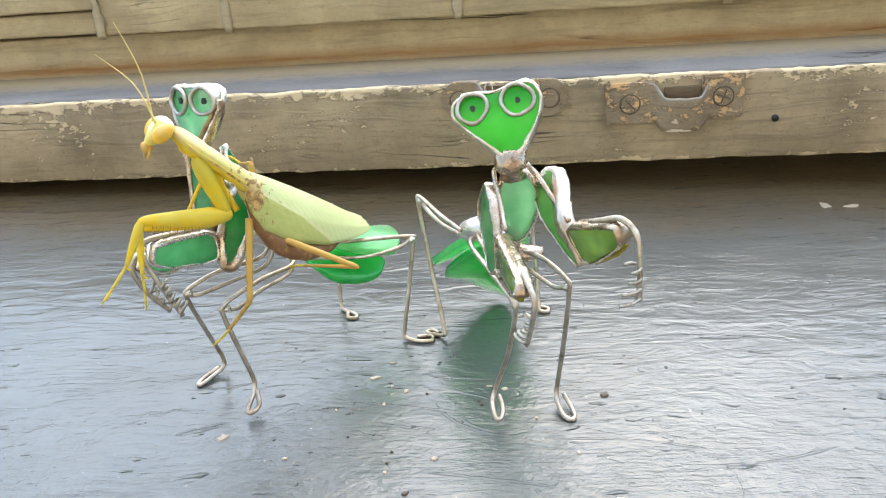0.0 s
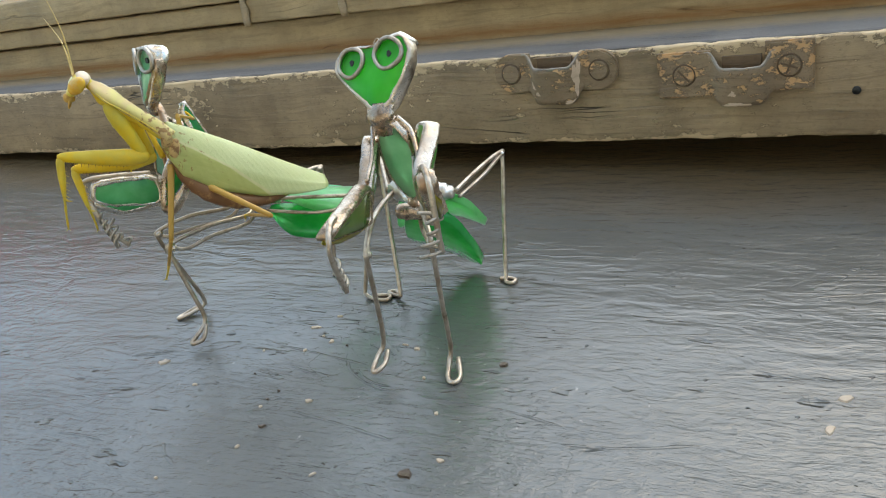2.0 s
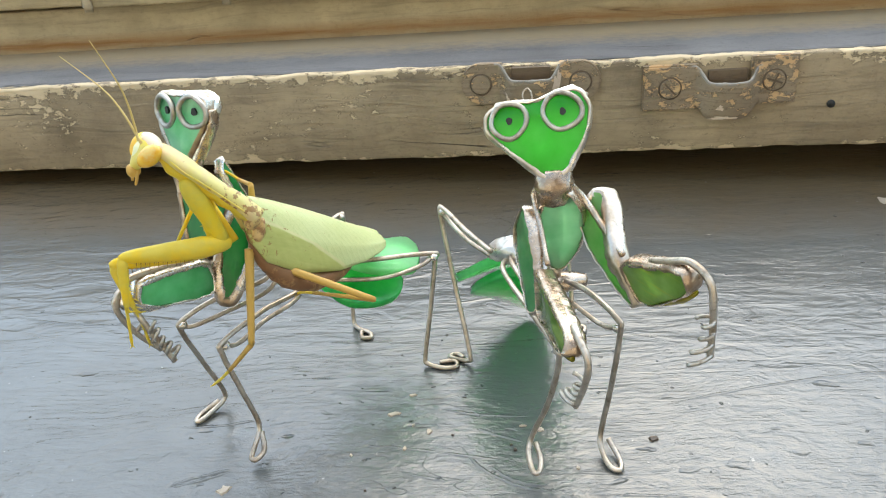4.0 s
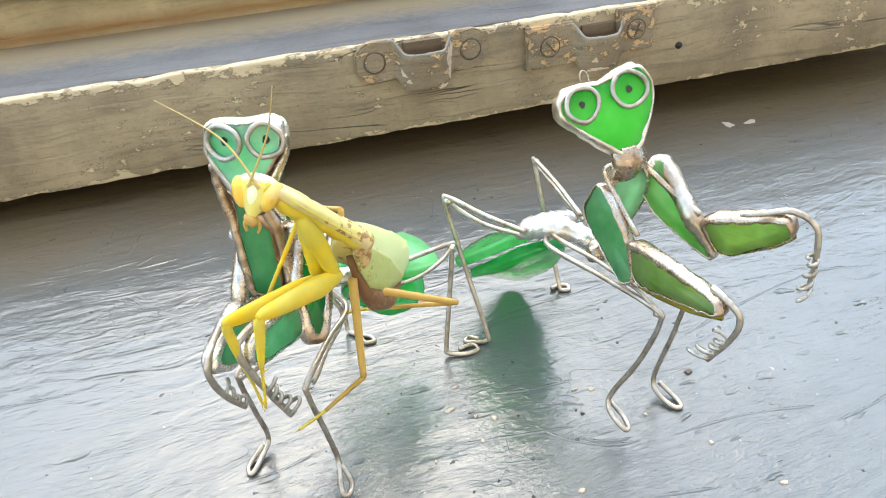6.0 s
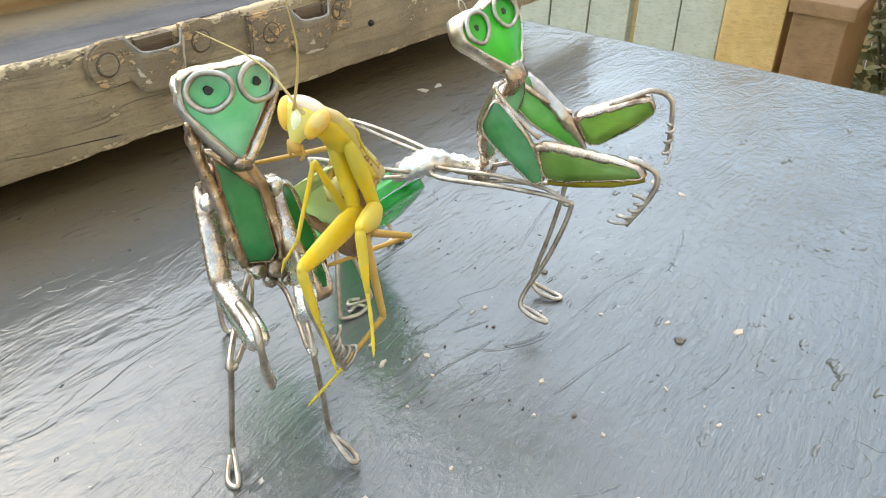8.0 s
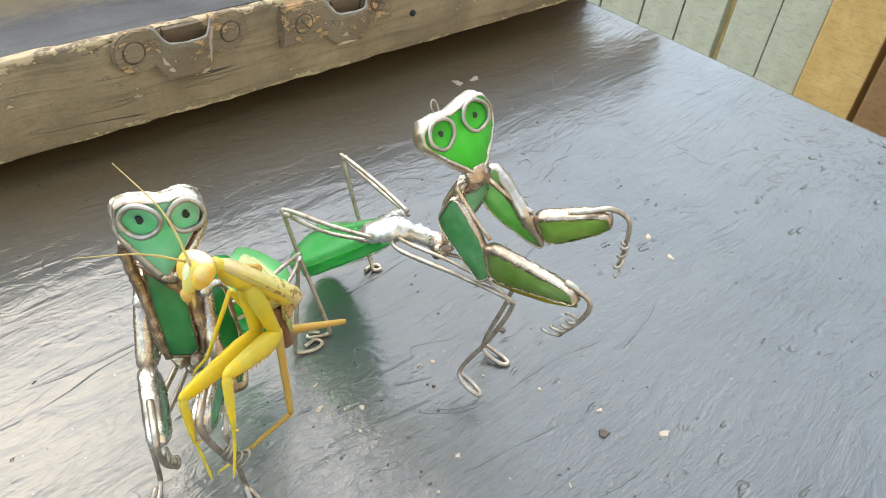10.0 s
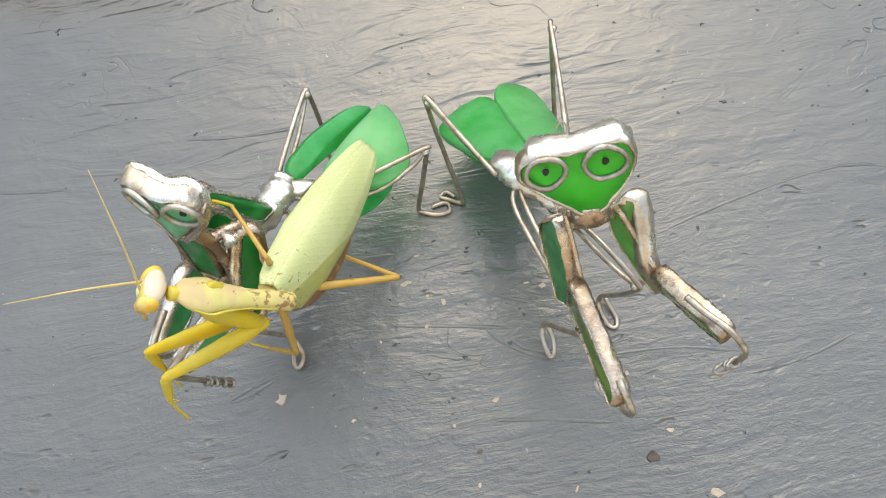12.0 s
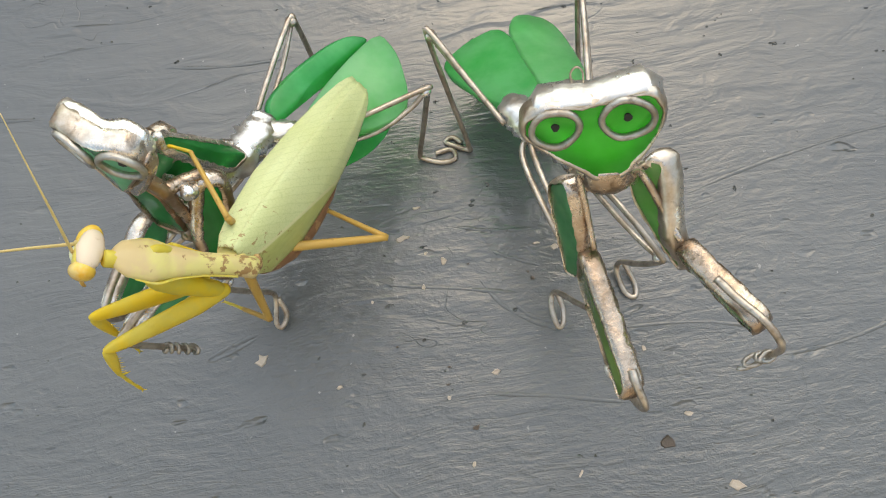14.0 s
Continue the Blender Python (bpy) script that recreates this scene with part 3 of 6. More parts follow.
for _ in range(11):
    x, y, length = ridge_rng.uniform(-170, 170), ridge_rng.uniform(150, 330), ridge_rng.uniform(12, 46)
    slope, bow = ridge_rng.gauss(-0.13, 0.07), ridge_rng.gauss(0, 1.2)
    RIDGES.append([(x, y), (x + length * 0.5, y + slope * length * 0.5 + bow), (x + length, y + slope * length)])
for k, line in enumerate(RIDGES):
    ridge_bm = bar([(x, y, -0.12) for x, y in line], [0.1, 0.7, 0.55, 0.75, 0.1], [0.05, 0.32, 0.26, 0.34, 0.05], steps=8, sides=8, wobble=0.5, seed=k)
    part("paint_ridge", ridge_bm, SILL, sill)

structure("window_beam", bevelled((-640, -8, 14.5), (420, -3.4, 57.2), 1.2, cuts=300, seed=2, rough=0.7), BEAM, "olive-grey worn timber beam with chipped cream edge")
strip = bmesh.new()
prof = ((-4.6, 55.0), (-4.4, 57.2), (-3, 57.6), (78, 51.6), (78, 40), (12.4, 44), (12.4, 55.8))
ends = [[strip.verts.new((x, y, z)) for y, z in prof] for x in (-640, 420)]
for i in range(len(prof)):
    j = (i + 1) % len(prof)
    strip.faces.new((ends[0][i], ends[0][j], ends[1][j], ends[1][i]))
for e in ends:
    strip.faces.new(e)
structure("window_ledge", strip, LEDGE, "sloping blue-grey painted ledge, flaking", smooth=False)
# unseen board, added to back the shaded gap below the beam
gap = bmesh.new()
box(gap, (-640, 62, -30), (420, 72, 44))
structure("shadow_board", gap, GAP, "unseen brown board added to close the gap under the beam", smooth=False)
structure("lower_rail", bevelled((-640, 75, 40), (420, 112, 75.3), 1.0, cuts=200, seed=5, rough=0.5), RAIL, "brown painted rail with a rusty stain line")
inner = bmesh.new()
box(inner, (-640, 84, 74), (420, 110, 100))
structure("rail_core", inner, GAP, "dark gap in the rail", smooth=False)
for a, b, y, lo, hi in ((-640, -187.8, 66, 78, 91), (-640, -187.8, 61, 92.5, 113), (-186.4, -110.7, 63, 77.2, 113), (-109.5, 21.2, 62, 76.8, 113), (22.8, 165.4, 62.5, 76.5, 113), (166.6, 420, 62, 76.8, 113)):
    structure("upper_rail", bevelled((a, y, lo), (b, 110, hi), 1.4, cuts=60, seed=a * 0.1, rough=0.6), RAIL, "weathered olive-brown upper rail board")


def joint_filler(x, lo=75.6, hi=100):
    bm = bmesh.new()
    pts = [Vector((x + 1.2 * rough_at((x, 0, z), 0.4), 61.5, z)) for z in np.linspace(lo, hi, 9)]
    tube(bm, pts, [2.2, 3.2, 2.4, 1.6], 1.2, up=(0, 1, 0), sides=6, wobble=0.4)
    return structure("joint_filler", bm, CREAM, "cracked cream filler in a joint")


CREAM = old_paint("cream_filler", (0.36, 0.28, 0.17), (0.48, 0.38, 0.25), (0.2, 0.16, 0.1), chip_at=0.7)
for x in (-187, -110, 22, 166):
    joint_filler(x)


RIM_SHEEN = old_paint("rim_sheen_paint", (0.22, 0.19, 0.15), (0.40, 0.36, 0.31), (0.70, 0.52, 0.34), chip_at=0.56, cracks=0.0)
CHIP = old_paint("old_cream_coat", (0.56, 0.42, 0.30), (0.76, 0.62, 0.48), (0.62, 0.33, 0.13), chip_at=0.60, cracks=0.0)


def keeper(name, lugs, z, bulge, low, round_ends, chips, label):
    """A pressed iron keeper screwed to the beam: two lugs and a bulge that is open above."""
    root = thing(name, (0, 0, 0), label, "window keeper", "iron keepers on the beam")
    root.matrix_world = WINDOW
    x0, x1 = bulge
    for (cx, cz, hw, hh) in lugs:
        bm = bmesh.new()
        if round_ends:
            pts = [(cx + hw * math.cos(a), cz + hh * math.sin(a)) for a in np.linspace(0, 2 * math.pi, 28, endpoint=False)]
            side = 1 if cx < (x0 + x1) / 2 else -1
            pts = [((p[0] if (p[0] - cx) * side < 0 else (x0 - 1 if side > 0 else x1 + 1)), p[1]) if abs(p[1] - cz) < hh * 0.999 else p for p in pts]
        else:
            pts = [(cx - hw, cz - hh), (cx + hw, cz - hh), (cx + hw, cz + hh), (cx - hw, cz + hh)]
        lo = [bm.verts.new((x, -8.0, zz)) for x, zz in pts]
        hi = [bm.verts.new((x, -11.0, zz)) for x, zz in pts]
        n = len(pts)
        for i in range(n):
            bm.faces.new((lo[i], lo[(i + 1) % n], hi[(i + 1) % n], hi[i]))
        bm.faces.new(hi)
        bm.faces.new(lo)
        bmesh.ops.bevel(bm, geom=[e for e in bm.edges if all(v.co.y < -10 for v in e.verts)], offset=0.8, segments=2, affect="EDGES")
        lug = part("lug", bm, IRON, root, smooth=False)
        s = bmesh.new()
        bmesh.ops.create_cone(s, cap_ends=True, segments=24, radius1=4.5, radius2=4.0, depth=1.0, matrix=Matrix.Translation((cx, -11.3, cz)) @ Matrix.Rotation(radians(90), 4, "X"))
        screw = part("screw", s, IRON, lug, smooth=False)
        groove = bmesh.new()
        tube(groove, [Vector((cx + 4.7 * math.cos(a), -11.05, cz + 4.7 * math.sin(a))) for a in np.linspace(0, 2 * math.pi, 28, endpoint=False)], 0.35, 0.2, up=(0, 1, 0), sides=6, wobble=0.4, closed=True, seed=cx)
        part("paint_groove", groove, SHADED_RUST, lug)
        if not round_ends:
            sl = bmesh.new()
            for turn in ((48,) if cx < 130 else (20, 110)):
                vs = box(sl, (-3.5, -0.3, -0.4), (3.5, 0.3, 0.4))
                bmesh.ops.transform(sl, verts=vs, matrix=Matrix.Translation((cx, -11.72, cz)) @ Matrix.Rotation(radians(turn), 4, "Y"))
            part("slot", sl, SHADED_RUST, lug, smooth=False)
    # the pressed bulge between the lugs: dipped above, hanging lower, with soft shoulders
    across = curve([(x0 - 5, -10.6, 0), (x0 - 1, -11.6, 0), (x0 + 3.5, -15.8, 0), ((x0 + x1) / 2, -17.2, 0), (x1 - 3.5, -15.8, 0), (x1 + 1, -11.6, 0), (x1 + 5, -10.6, 0)], 5)
    n = len(across)

    def skin_at(u, zf, lift=0.0):
        k = min(u * (n - 1), n - 1.001)
        p = across[int(k)].lerp(across[int(k) + 1], k - int(k))
        ramp_in = max(0.0, min(1.0, (min(u, 1 - u) - 0.10) / 0.24))
        f = ramp_in * ramp_in * (3 - 2 * ramp_in)
        bottom = z - 8.2 - (z - 8.2 - low) * f
        top = z + 8.6 - 6.2 * f
        pinch = 1 - 0.30 * (1 - zf) * f
        return Vector((p.x, -9.4 + (p.y + 9.4) * pinch - lift, bottom + (top - bottom) * zf))

    bm = bmesh.new()
    sheets = [[[bm.verts.new(skin_at(i / (n - 1), zf) + Vector((0, back, 0))) for i in range(n)] for zf in np.linspace(0, 1, 8)] for back in (0.0, 1.4)]
    for grid in sheets:
        for a, b in zip(grid, grid[1:]):
            for i in range(n - 1):
                bm.faces.new((a[i], a[i + 1], b[i + 1], b[i]))
    for k in (0, -1):
        for i in range(n - 1):
            bm.faces.new((sheets[0][k][i], sheets[0][k][i + 1], sheets[1][k][i + 1], sheets[1][k][i]))
    bulge_part = part("bulge", bm, IRON, root)
    # top edge: the sky's reflection put into a pale colour, chipped by wear
    lip = bmesh.new()
    tube(lip, [skin_at(u, 1.0) + Vector((0, 0.6, -0.2)) for u in np.linspace(0.04, 0.96, 30)], 0.6, 0.75, sides=8, wobble=0.35, seed=x0)
    part("sheen_rim", lip, RIM_SHEEN, bulge_part, "upper edge coloured pale for its sky sheen, with worn chips")
    for k, (u0, u1, z0, z1) in enumerate(chips):
        bm = bmesh.new()
        ring = []
        for q in np.linspace(0, 2 * math.pi, 20, endpoint=False):
            r = 1 + 0.28 * math.sin(3 * q + k + x0) + 0.2 * math.sin(7 * q + 2 * k)
            ring.append(((u0 + u1) / 2 + (u1 - u0) / 2 * r * math.cos(q), (z0 + z1) / 2 + (z1 - z0) / 2 * r * math.sin(q)))
        mid = bm.verts.new(skin_at((u0 + u1) / 2, (z0 + z1) / 2, 0.3))
        half = [bm.verts.new(skin_at((u0 + u1) / 4 + u / 2, (z0 + z1) / 4 + w / 2, 0.3)) for u, w in ring]
        edge = [bm.verts.new(skin_at(u, max(0.0, min(1.0, w)), 0.22)) for u, w in ring]
        for a in range(20):
            c = (a + 1) % 20
            bm.faces.new((mid, half[a], half[c]))
            bm.faces.new((half[a], edge[a], edge[c], half[c]))
        part("paint_chip", bm, CHIP, bulge_part, "cream patch of older paint")
    # solid block whose dark colour stands for the shade inside the bulge
    dark = bmesh.new()
    box(dark, (x0 + 3, -10.2, z - 4), (x1 - 3, -7.6, z + 6.5))
    part("recess", dark, SHADED_RUST, root, smooth=False)
    return root


keeper("window_keeper", ((27.5, 50, 8.8, 9.2), (71, 49.5, 8.8, 9.2)), 50, (38, 61), 35, True, ((0.72, 0.84, 0.06, 1.0), (0.22, 0.30, 0.35, 0.5), (0.60, 0.72, 0.0, 0.10), (0.30, 0.36, 0.25, 0.36)), "round-ended iron window keeper painted over, on the beam")
keeper("window_keeper", ((109, 44.5, 11.5, 10.0), (152, 46.5, 9.5, 10.5)), 45, (122, 144), 31, False, ((0.34, 0.58, 0.0, 0.09), (0.40, 0.46, 0.26, 0.40)), "square-ended iron window keeper with rusty edges, on the beam")
hole = bmesh.new()
bmesh.ops.create_cone(hole, cap_ends=True, segments=14, radius1=1.7, radius2=1.7, depth=1.0, matrix=Matrix.Translation((177, -8.4, 34)) @ Matrix.Rotation(radians(90), 4, "X"))
structure("screw_hole", hole, BLACK, "empty dark screw hole")

# ---- the distance ----
BOUNCE_CREAM = old_paint("bounce_cream", (0.66, 0.54, 0.40), (0.78, 0.66, 0.51), (0.5, 0.42, 0.32), chip_at=0.75, cracks=0.0)
# unseen wall behind the camera, added to bounce warm light onto the beam
bounce_bm = bmesh.new()
box(bounce_bm, (-2600, -1900, -950), (2600, -1750, 2300))
tagged(part("bounce_wall", bounce_bm, BOUNCE_CREAM, smooth=False), "unseen plain cream wall added to bounce warm light", kind="structure")
ground = bmesh.new()
bmesh.ops.create_grid(ground, x_segments=2, y_segments=2, size=400000, matrix=Matrix.Translation((0, 0, -950)))
PAVING = old_paint("grey_paving", (0.20, 0.19, 0.18), (0.30, 0.29, 0.27), (0.36, 0.35, 0.33))
tagged(part("ground", ground, PAVING, smooth=False), "grey paved ground", kind="structure")
PALE = old_paint("pale_green_paint", (0.38, 0.375, 0.27), (0.49, 0.475, 0.355), (0.28, 0.23, 0.16), chip_at=0.72, cracks=0.0)
AMBER = old_paint("ochre_wood", (0.46, 0.28, 0.085), (0.62, 0.40, 0.15), (0.32, 0.19, 0.08), chip_at=0.75, cracks=0.0)
BROWN = old_paint("brown_wood", (0.20, 0.105, 0.04), (0.30, 0.165, 0.07), (0.42, 0.25, 0.11), chip_at=0.75, cracks=0.0)
garden = bmesh.new()
for k in range(19):
    box(garden, (2300 + 12 * (k % 2), -1100 + 150 * k, -950), (2330 + 12 * (k % 2), -953 + 150 * k, 480 + 14 * math.sin(3.0 * k)))
tagged(part("wall_garden", garden, old_paint("weathered_ochre_boards", (0.34, 0.24, 0.10), (0.48, 0.35, 0.16), (0.25, 0.17, 0.08), chip_at=0.72), smooth=False), "weathered ochre board fence far behind the shrub", kind="structure")
fence = thing("plank_wall", (1200, 900, -950), "wall of pale green painted planks behind the sill", "plank wall", kind="structure")
y = 505.0
while y < 1700:
    w = 74 + 22 * rough_at((y, 0, 0), 0.03)
    part("plank", bevelled((1200 + 4 * rough_at((0, y, 0), 0.1), y, -950), (1222, y + w, 250), 2.0), PALE, fence, origin=(1200, y, 0), smooth=False)
    y += w + (14 if 560 < y < 590 else 3)
post = thing("wooden_post", (1195, 450, -950), "ochre varnished wooden post beside the plank wall", "post")
part("shaft", bevelled((1180, 408, -950), (1240, 500, 330), 3), AMBER, post, smooth=False)
crate = thing("wooden_crate", (1200, 330, -950), "brown wooden crate with lighter top in the distance", "crate")
part("side", bevelled((1170, 318, -950), (1420, 396, -150), 3), BROWN, crate, smooth=False)
part("top", bevelled((1160, 308, -150), (1430, 402, -128), 3), BROWN, crate, "worn top board", smooth=False)

LEAVES = skin("shrub_leaf", (0.11, 0.105, 0.040), (0.19, 0.155, 0.06), scale=40, rough=0.5, glow=0.2)
BARK = old_paint("bark", (0.10, 0.07, 0.05), (0.16, 0.12, 0.09), (0.2, 0.16, 0.12), chip_at=0.7)
shrub = thing("shrub", (1700, 60, -950), "olive-green leafy shrub in the distance", "shrub")
rng = random.Random(5)
leaves = bmesh.new()
for k in range(30):
    foot = Vector((1700 + rng.uniform(-160, 260), -20 + rng.uniform(-330, 300), -950))
    tip = foot + Vector((rng.uniform(-200, 240), rng.uniform(-220, 160), rng.uniform(700, 1150)))
    line = curve([foot, foot.lerp(tip, 0.5) + Vector((rng.uniform(-60, 60), rng.uniform(-60, 60), 0)), tip], 6)
    part("stem", bar(line, [9, 6, 2], steps=1, sides=6), BARK, shrub)
    for q in line[1:]:
        for _ in range(48):
            c = q + Vector((rng.gauss(0, 85), rng.gauss(0, 85), rng.gauss(0, 70)))
            if c.x < 1480 and c.y > 300:
                continue
            m = Euler((rng.uniform(-1, 1), rng.uniform(-1, 1), rng.uniform(0, 6.3))).to_matrix()
            s = rng.uniform(12, 26)
            vs = [leaves.verts.new(c + m @ Vector(v) * s) for v in ((-1, 0, 0), (-0.3, 0.42, 0.08), (0.5, 0.32, 0.05), (1, 0, -0.1), (0.5, -0.32, 0.05), (-0.3, -0.42, 0.08))]
            leaves.faces.new(vs)
part("leaves", leaves, LEAVES, shrub, smooth=False)

red = thing("red_sign", (-680, 600, 20), "red enamelled sign with a white border behind the window", "sign")
RED = old_paint("red_enamel", (0.62, 0.06, 0.03), (0.75, 0.10, 0.05), (0.8, 0.7, 0.55), chip_at=0.66)
WHITE = old_paint("white_enamel", (0.70, 0.68, 0.62), (0.80, 0.78, 0.74), (0.5, 0.45, 0.35), chip_at=0.7)
part("panel", bevelled((-1000, 650, 100), (-457, 658, 210), 1), RED, red, smooth=False)
part("border", bevelled((-1000, 649, 74), (-414, 659, 100), 1), WHITE, red, "white painted border", smooth=False)
for x in (-960, -480):
    part("post", bevelled((x, 660, -950), (x + 30, 690, 205), 1), BROWN, red, smooth=False)
part("border", bevelled((-457, 649, 100), (-414, 659, 210), 1), WHITE, red, "white painted border", smooth=False)


# ---- the glass insects ----
def local(origin, ux, uy, uz):
    origin, ux, uy, uz = (Vector(v) for v in (origin, ux, uy, uz))
    return lambda x, y, z=0.0: origin + ux * x + uy * y + uz * z


def plate(name, mat, points, thick, parent, label="", lap=0.9, out=0.8, rounds=2, keep=0.22, seed=0.0, laps=None, lead_mat=None):
    """A glass plate with its edge of solder."""
    ob = part(name, slab(points, thick, rounds, keep, seed=seed), mat, parent, label)
    part("solder_edge", lead(points, thick, lap, out, rounds, keep, seed, laps), lead_mat or SOLDER, ob)
    return ob


def leg(parent, points, r=0.78, steps=7, seed=0.0, twin=None):
    """A bent wire leg; twin: a second wire soldered to its upper half."""
    ob = part("leg", bar(points, r, steps=steps, wobble=0.10, seed=seed), WIRE, parent)
    if twin:
        part("twin_wire", bar(twin, r * 0.9, steps=steps, wobble=0.10, seed=seed + 5), WIRE, ob)
        bm = bmesh.new()
        blob(bm, twin[-1], (1.5, 1.5, 1.3), wobble=0.35, seed=seed, detail=2)
        part("solder_drop", bm, SOLDER, ob)
    return ob


def claw(parent, points, axis_from, axis_to, turns, radius, side, r=0.5, wire=0.85):
    """The wire wrist and its curled finger wire."""
    ob = part("wrist_wire", bar(points, [wire * 1.2, wire, wire * 0.9], steps=7, wobble=0.12), WIRE, parent)
    a, b, s = Vector(axis_from), Vector(axis_to), Vector(side).normalized()
    d = (b - a).normalized()
    t = d.cross(s).normalized()
    pts = []
    count = int(turns * 10)
    for i in range(count + 1):
        u = i / count
        an = 2 * math.pi * turns * u
        k = 0.75 + 0.35 * math.sin(5.1 * u + radius)
        pts.append(a.lerp(b, u) + s * (radius * k * (0.9 + math.cos(an))) * 0.9 + t * (radius * 0.36 * math.sin(an)))
    bm = bmesh.new()
    tube(bm, pts, r, sides=7, wobble=0.2)
    part("finger_wire", bm, RING, ob)
    return ob


def eye(head, at, radius, seed, tall=1.0):
    """A wire ring laid on the glass, with a drilled pupil."""
    pts = [at(radius * (1 + 0.06 * math.sin(2 * a + seed)) * math.cos(a), radius * tall * (1 + 0.05 * math.sin(3 * a + seed)) * math.sin(a), 0.5) for a in np.linspace(0, 2 * math.pi, 30, endpoint=False)]
    up = at(0, 0, 1) - at(0, 0, 0)
    bm = bmesh.new()
    tube(bm, pts, 0.68, 0.80, up=up, sides=8, wobble=0.14, closed=True, seed=seed)
    part("eye_ring", bm, RING, head)
    bm = bmesh.new()
    disc = [at(0.75 * math.cos(a) * (1 + 0.18 * math.sin(3 * a + seed)), 0.95 * math.sin(a), 0.12) for a in np.linspace(0, 2 * math.pi, 14, endpoint=False)]
    back = [p - up.normalized() * 1.6 for p in disc]
    v0, v1 = [bm.verts.new(p) for p in disc], [bm.verts.new(p) for p in back]
    for i in range(14):
        bm.faces.new((v0[i], v0[(i + 1) % 14], v1[(i + 1) % 14], v1[i]))
    bm.faces.new(v0)
    bm.faces.new(v1)
    part("pupil", bm, BLACK, head, smooth=False)


def glass_insect_alert():
    root = thing("glass_mantis", (38, 270, 0), "bright green stained-glass mantis sculpture with spread arms on the sill", "sculpture", "glass mantises on the sill")
    # head: broad triangle, chin towards the viewer
    h = local((39.3, 252.7, 84.8), (0.985, -0.076, 0.152), (-0.095, 0.494, 0.863), (-0.14, -0.865, 0.48))
    outline = [(-14.6, 11), (-14.2, 15.4), (-9, 18.2), (-2, 16.6), (4.5, 18.4), (9.8, 18.2), (11.8, 14.5), (11.2, 9.5), (8.3, 4.0), (4.6, -1.6), (0.0, -4.0), (-3.4, -1.0), (-8.6, 4.6)]
    laps = [0.9, 0.8, 0.6, 0.4, 0.4, 0.6, 0.5, 0.5, 0.7, 1.3, 2.4, 1.2, 0.6]
    pts = [h(x, y, -1.6) for x, y in outline]
    head = part("head", slab(pts, 3.4, 2, 0.18, seed=1), BRIGHT_GREEN, root, "bright green glass head with wire-ringed eyes")
    part("solder_edge", lead([h(x, y, -2.4) for x, y in outline], 5.0, out=0.5, keep=0.18, seed=1, laps=laps), DULL, head)
    for (x, y, r, s) in ((-8.2, 13.0, 4.3, 0.4), (5.0, 13.3, 4.5, 2.1)):
        eye(head, lambda a, b, c=0.0, x=x, y=y: h(x + a, y + b, c + 0.2), r, s)
    top = bmesh.new()
    tube(top, [h(x, y, -3.6) for x, y in ((-13.0, 14.3), (-10.5, 17.2), (-6, 17.5), (-1, 16.8), (4, 18.2), (8.0, 18.6), (11.2, 16.4))], [1.0, 1.3, 0.9, 0.8, 1.0, 1.3, 1.0], [2.6, 3.8, 3.6, 3.6, 3.8, 3.8, 2.6], up=(h(0, 0, 1) - h(0, 0, 0)), sides=10, wobble=0.18, seed=2)
    part("crown", top, TIN, head, "thick silver solder crown")
    loop = bar([h(-4.2, 17.0, -6), h(-4.4, 20.0, -6), h(-3.2, 21.4, -6), h(-2.2, 20.0, -6), h(-2.4, 16.8, -6)], 0.22, steps=5, sides=5)
    part("hanging_loop", loop, WIRE, head)
    neck = bmesh.new()
    tube(neck, curve([h(0.6, -1.0, -1.5), h(0.4, -4.8, -0.9), (40.8, 252.0, 78.2), (41.4, 253.4, 75.2)], 4), [4.8, 4.5, 3.7, 4.3], [1.8, 2.1, 2.0, 1.6], up=(h(0, 0, 1) - h(0, 0, 0)), sides=10, wobble=0.2, seed=3)
    part("neck", neck, BRONZE, root, "copper-stained solder neck")
    # torso: pale oval leaning forward
    t = local((42.2, 257.2, 64.8), (0.985, -0.17, 0.02), (-0.03, -0.30, 0.953), (-0.15, -0.94, -0.30))
    oval = [(-1.8, 16.0), (2.4, 15.2), (6.0, 8.8), (6.8, 1.5), (5.0, -6.5), (1.0, -13.8), (-2.2, -12.6), (-5.2, -6.0), (-5.8, 2.0), (-4.6, 9.2)]
    plate("torso", MINT, [t(x, y) for x, y in oval], 3.6, root, "pale frosted green glass torso", lap=0.4, out=0.6, seed=4, lead_mat=COPPER)
    # arms: (upper plate, forearm plate, wrist, claw)
    up_l = [(34.8, 254.5, 75.2), (31.8, 257.8, 64.9), (34.2, 239.2, 51.2), (36.6, 237.4, 53.2), (36.6, 242.0, 63.0)]
    plate("upper_arm", FERN, up_l, 4.2, root, lap=0.3, out=0.5, seed=5, keep=0.15, lead_mat=COPPER)
    fo_l = [(36.4, 242.2, 64.4), (41.4, 211.5, 63.4), (39.8, 208.4, 60.6), (36.6, 236.6, 52.6)]
    plate("forearm", OLIVE, fo_l, 4.2, root, "olive glass forearm with yellow edge", laps=[2.0, 1.0, 0.3, 0.1], out=0.6, seed=6, keep=0.14, lead_mat=BRONZE)
    part("glass_edge", bar([(40.0, 208.6, 60.0), (38.2, 222.6, 56.2), (36.6, 236.0, 52.6)], [0.6, 2.0, 1.9, 1.0], steps=6, sides=10), AMBERGLASS, root, "amber-yellow glass edge")
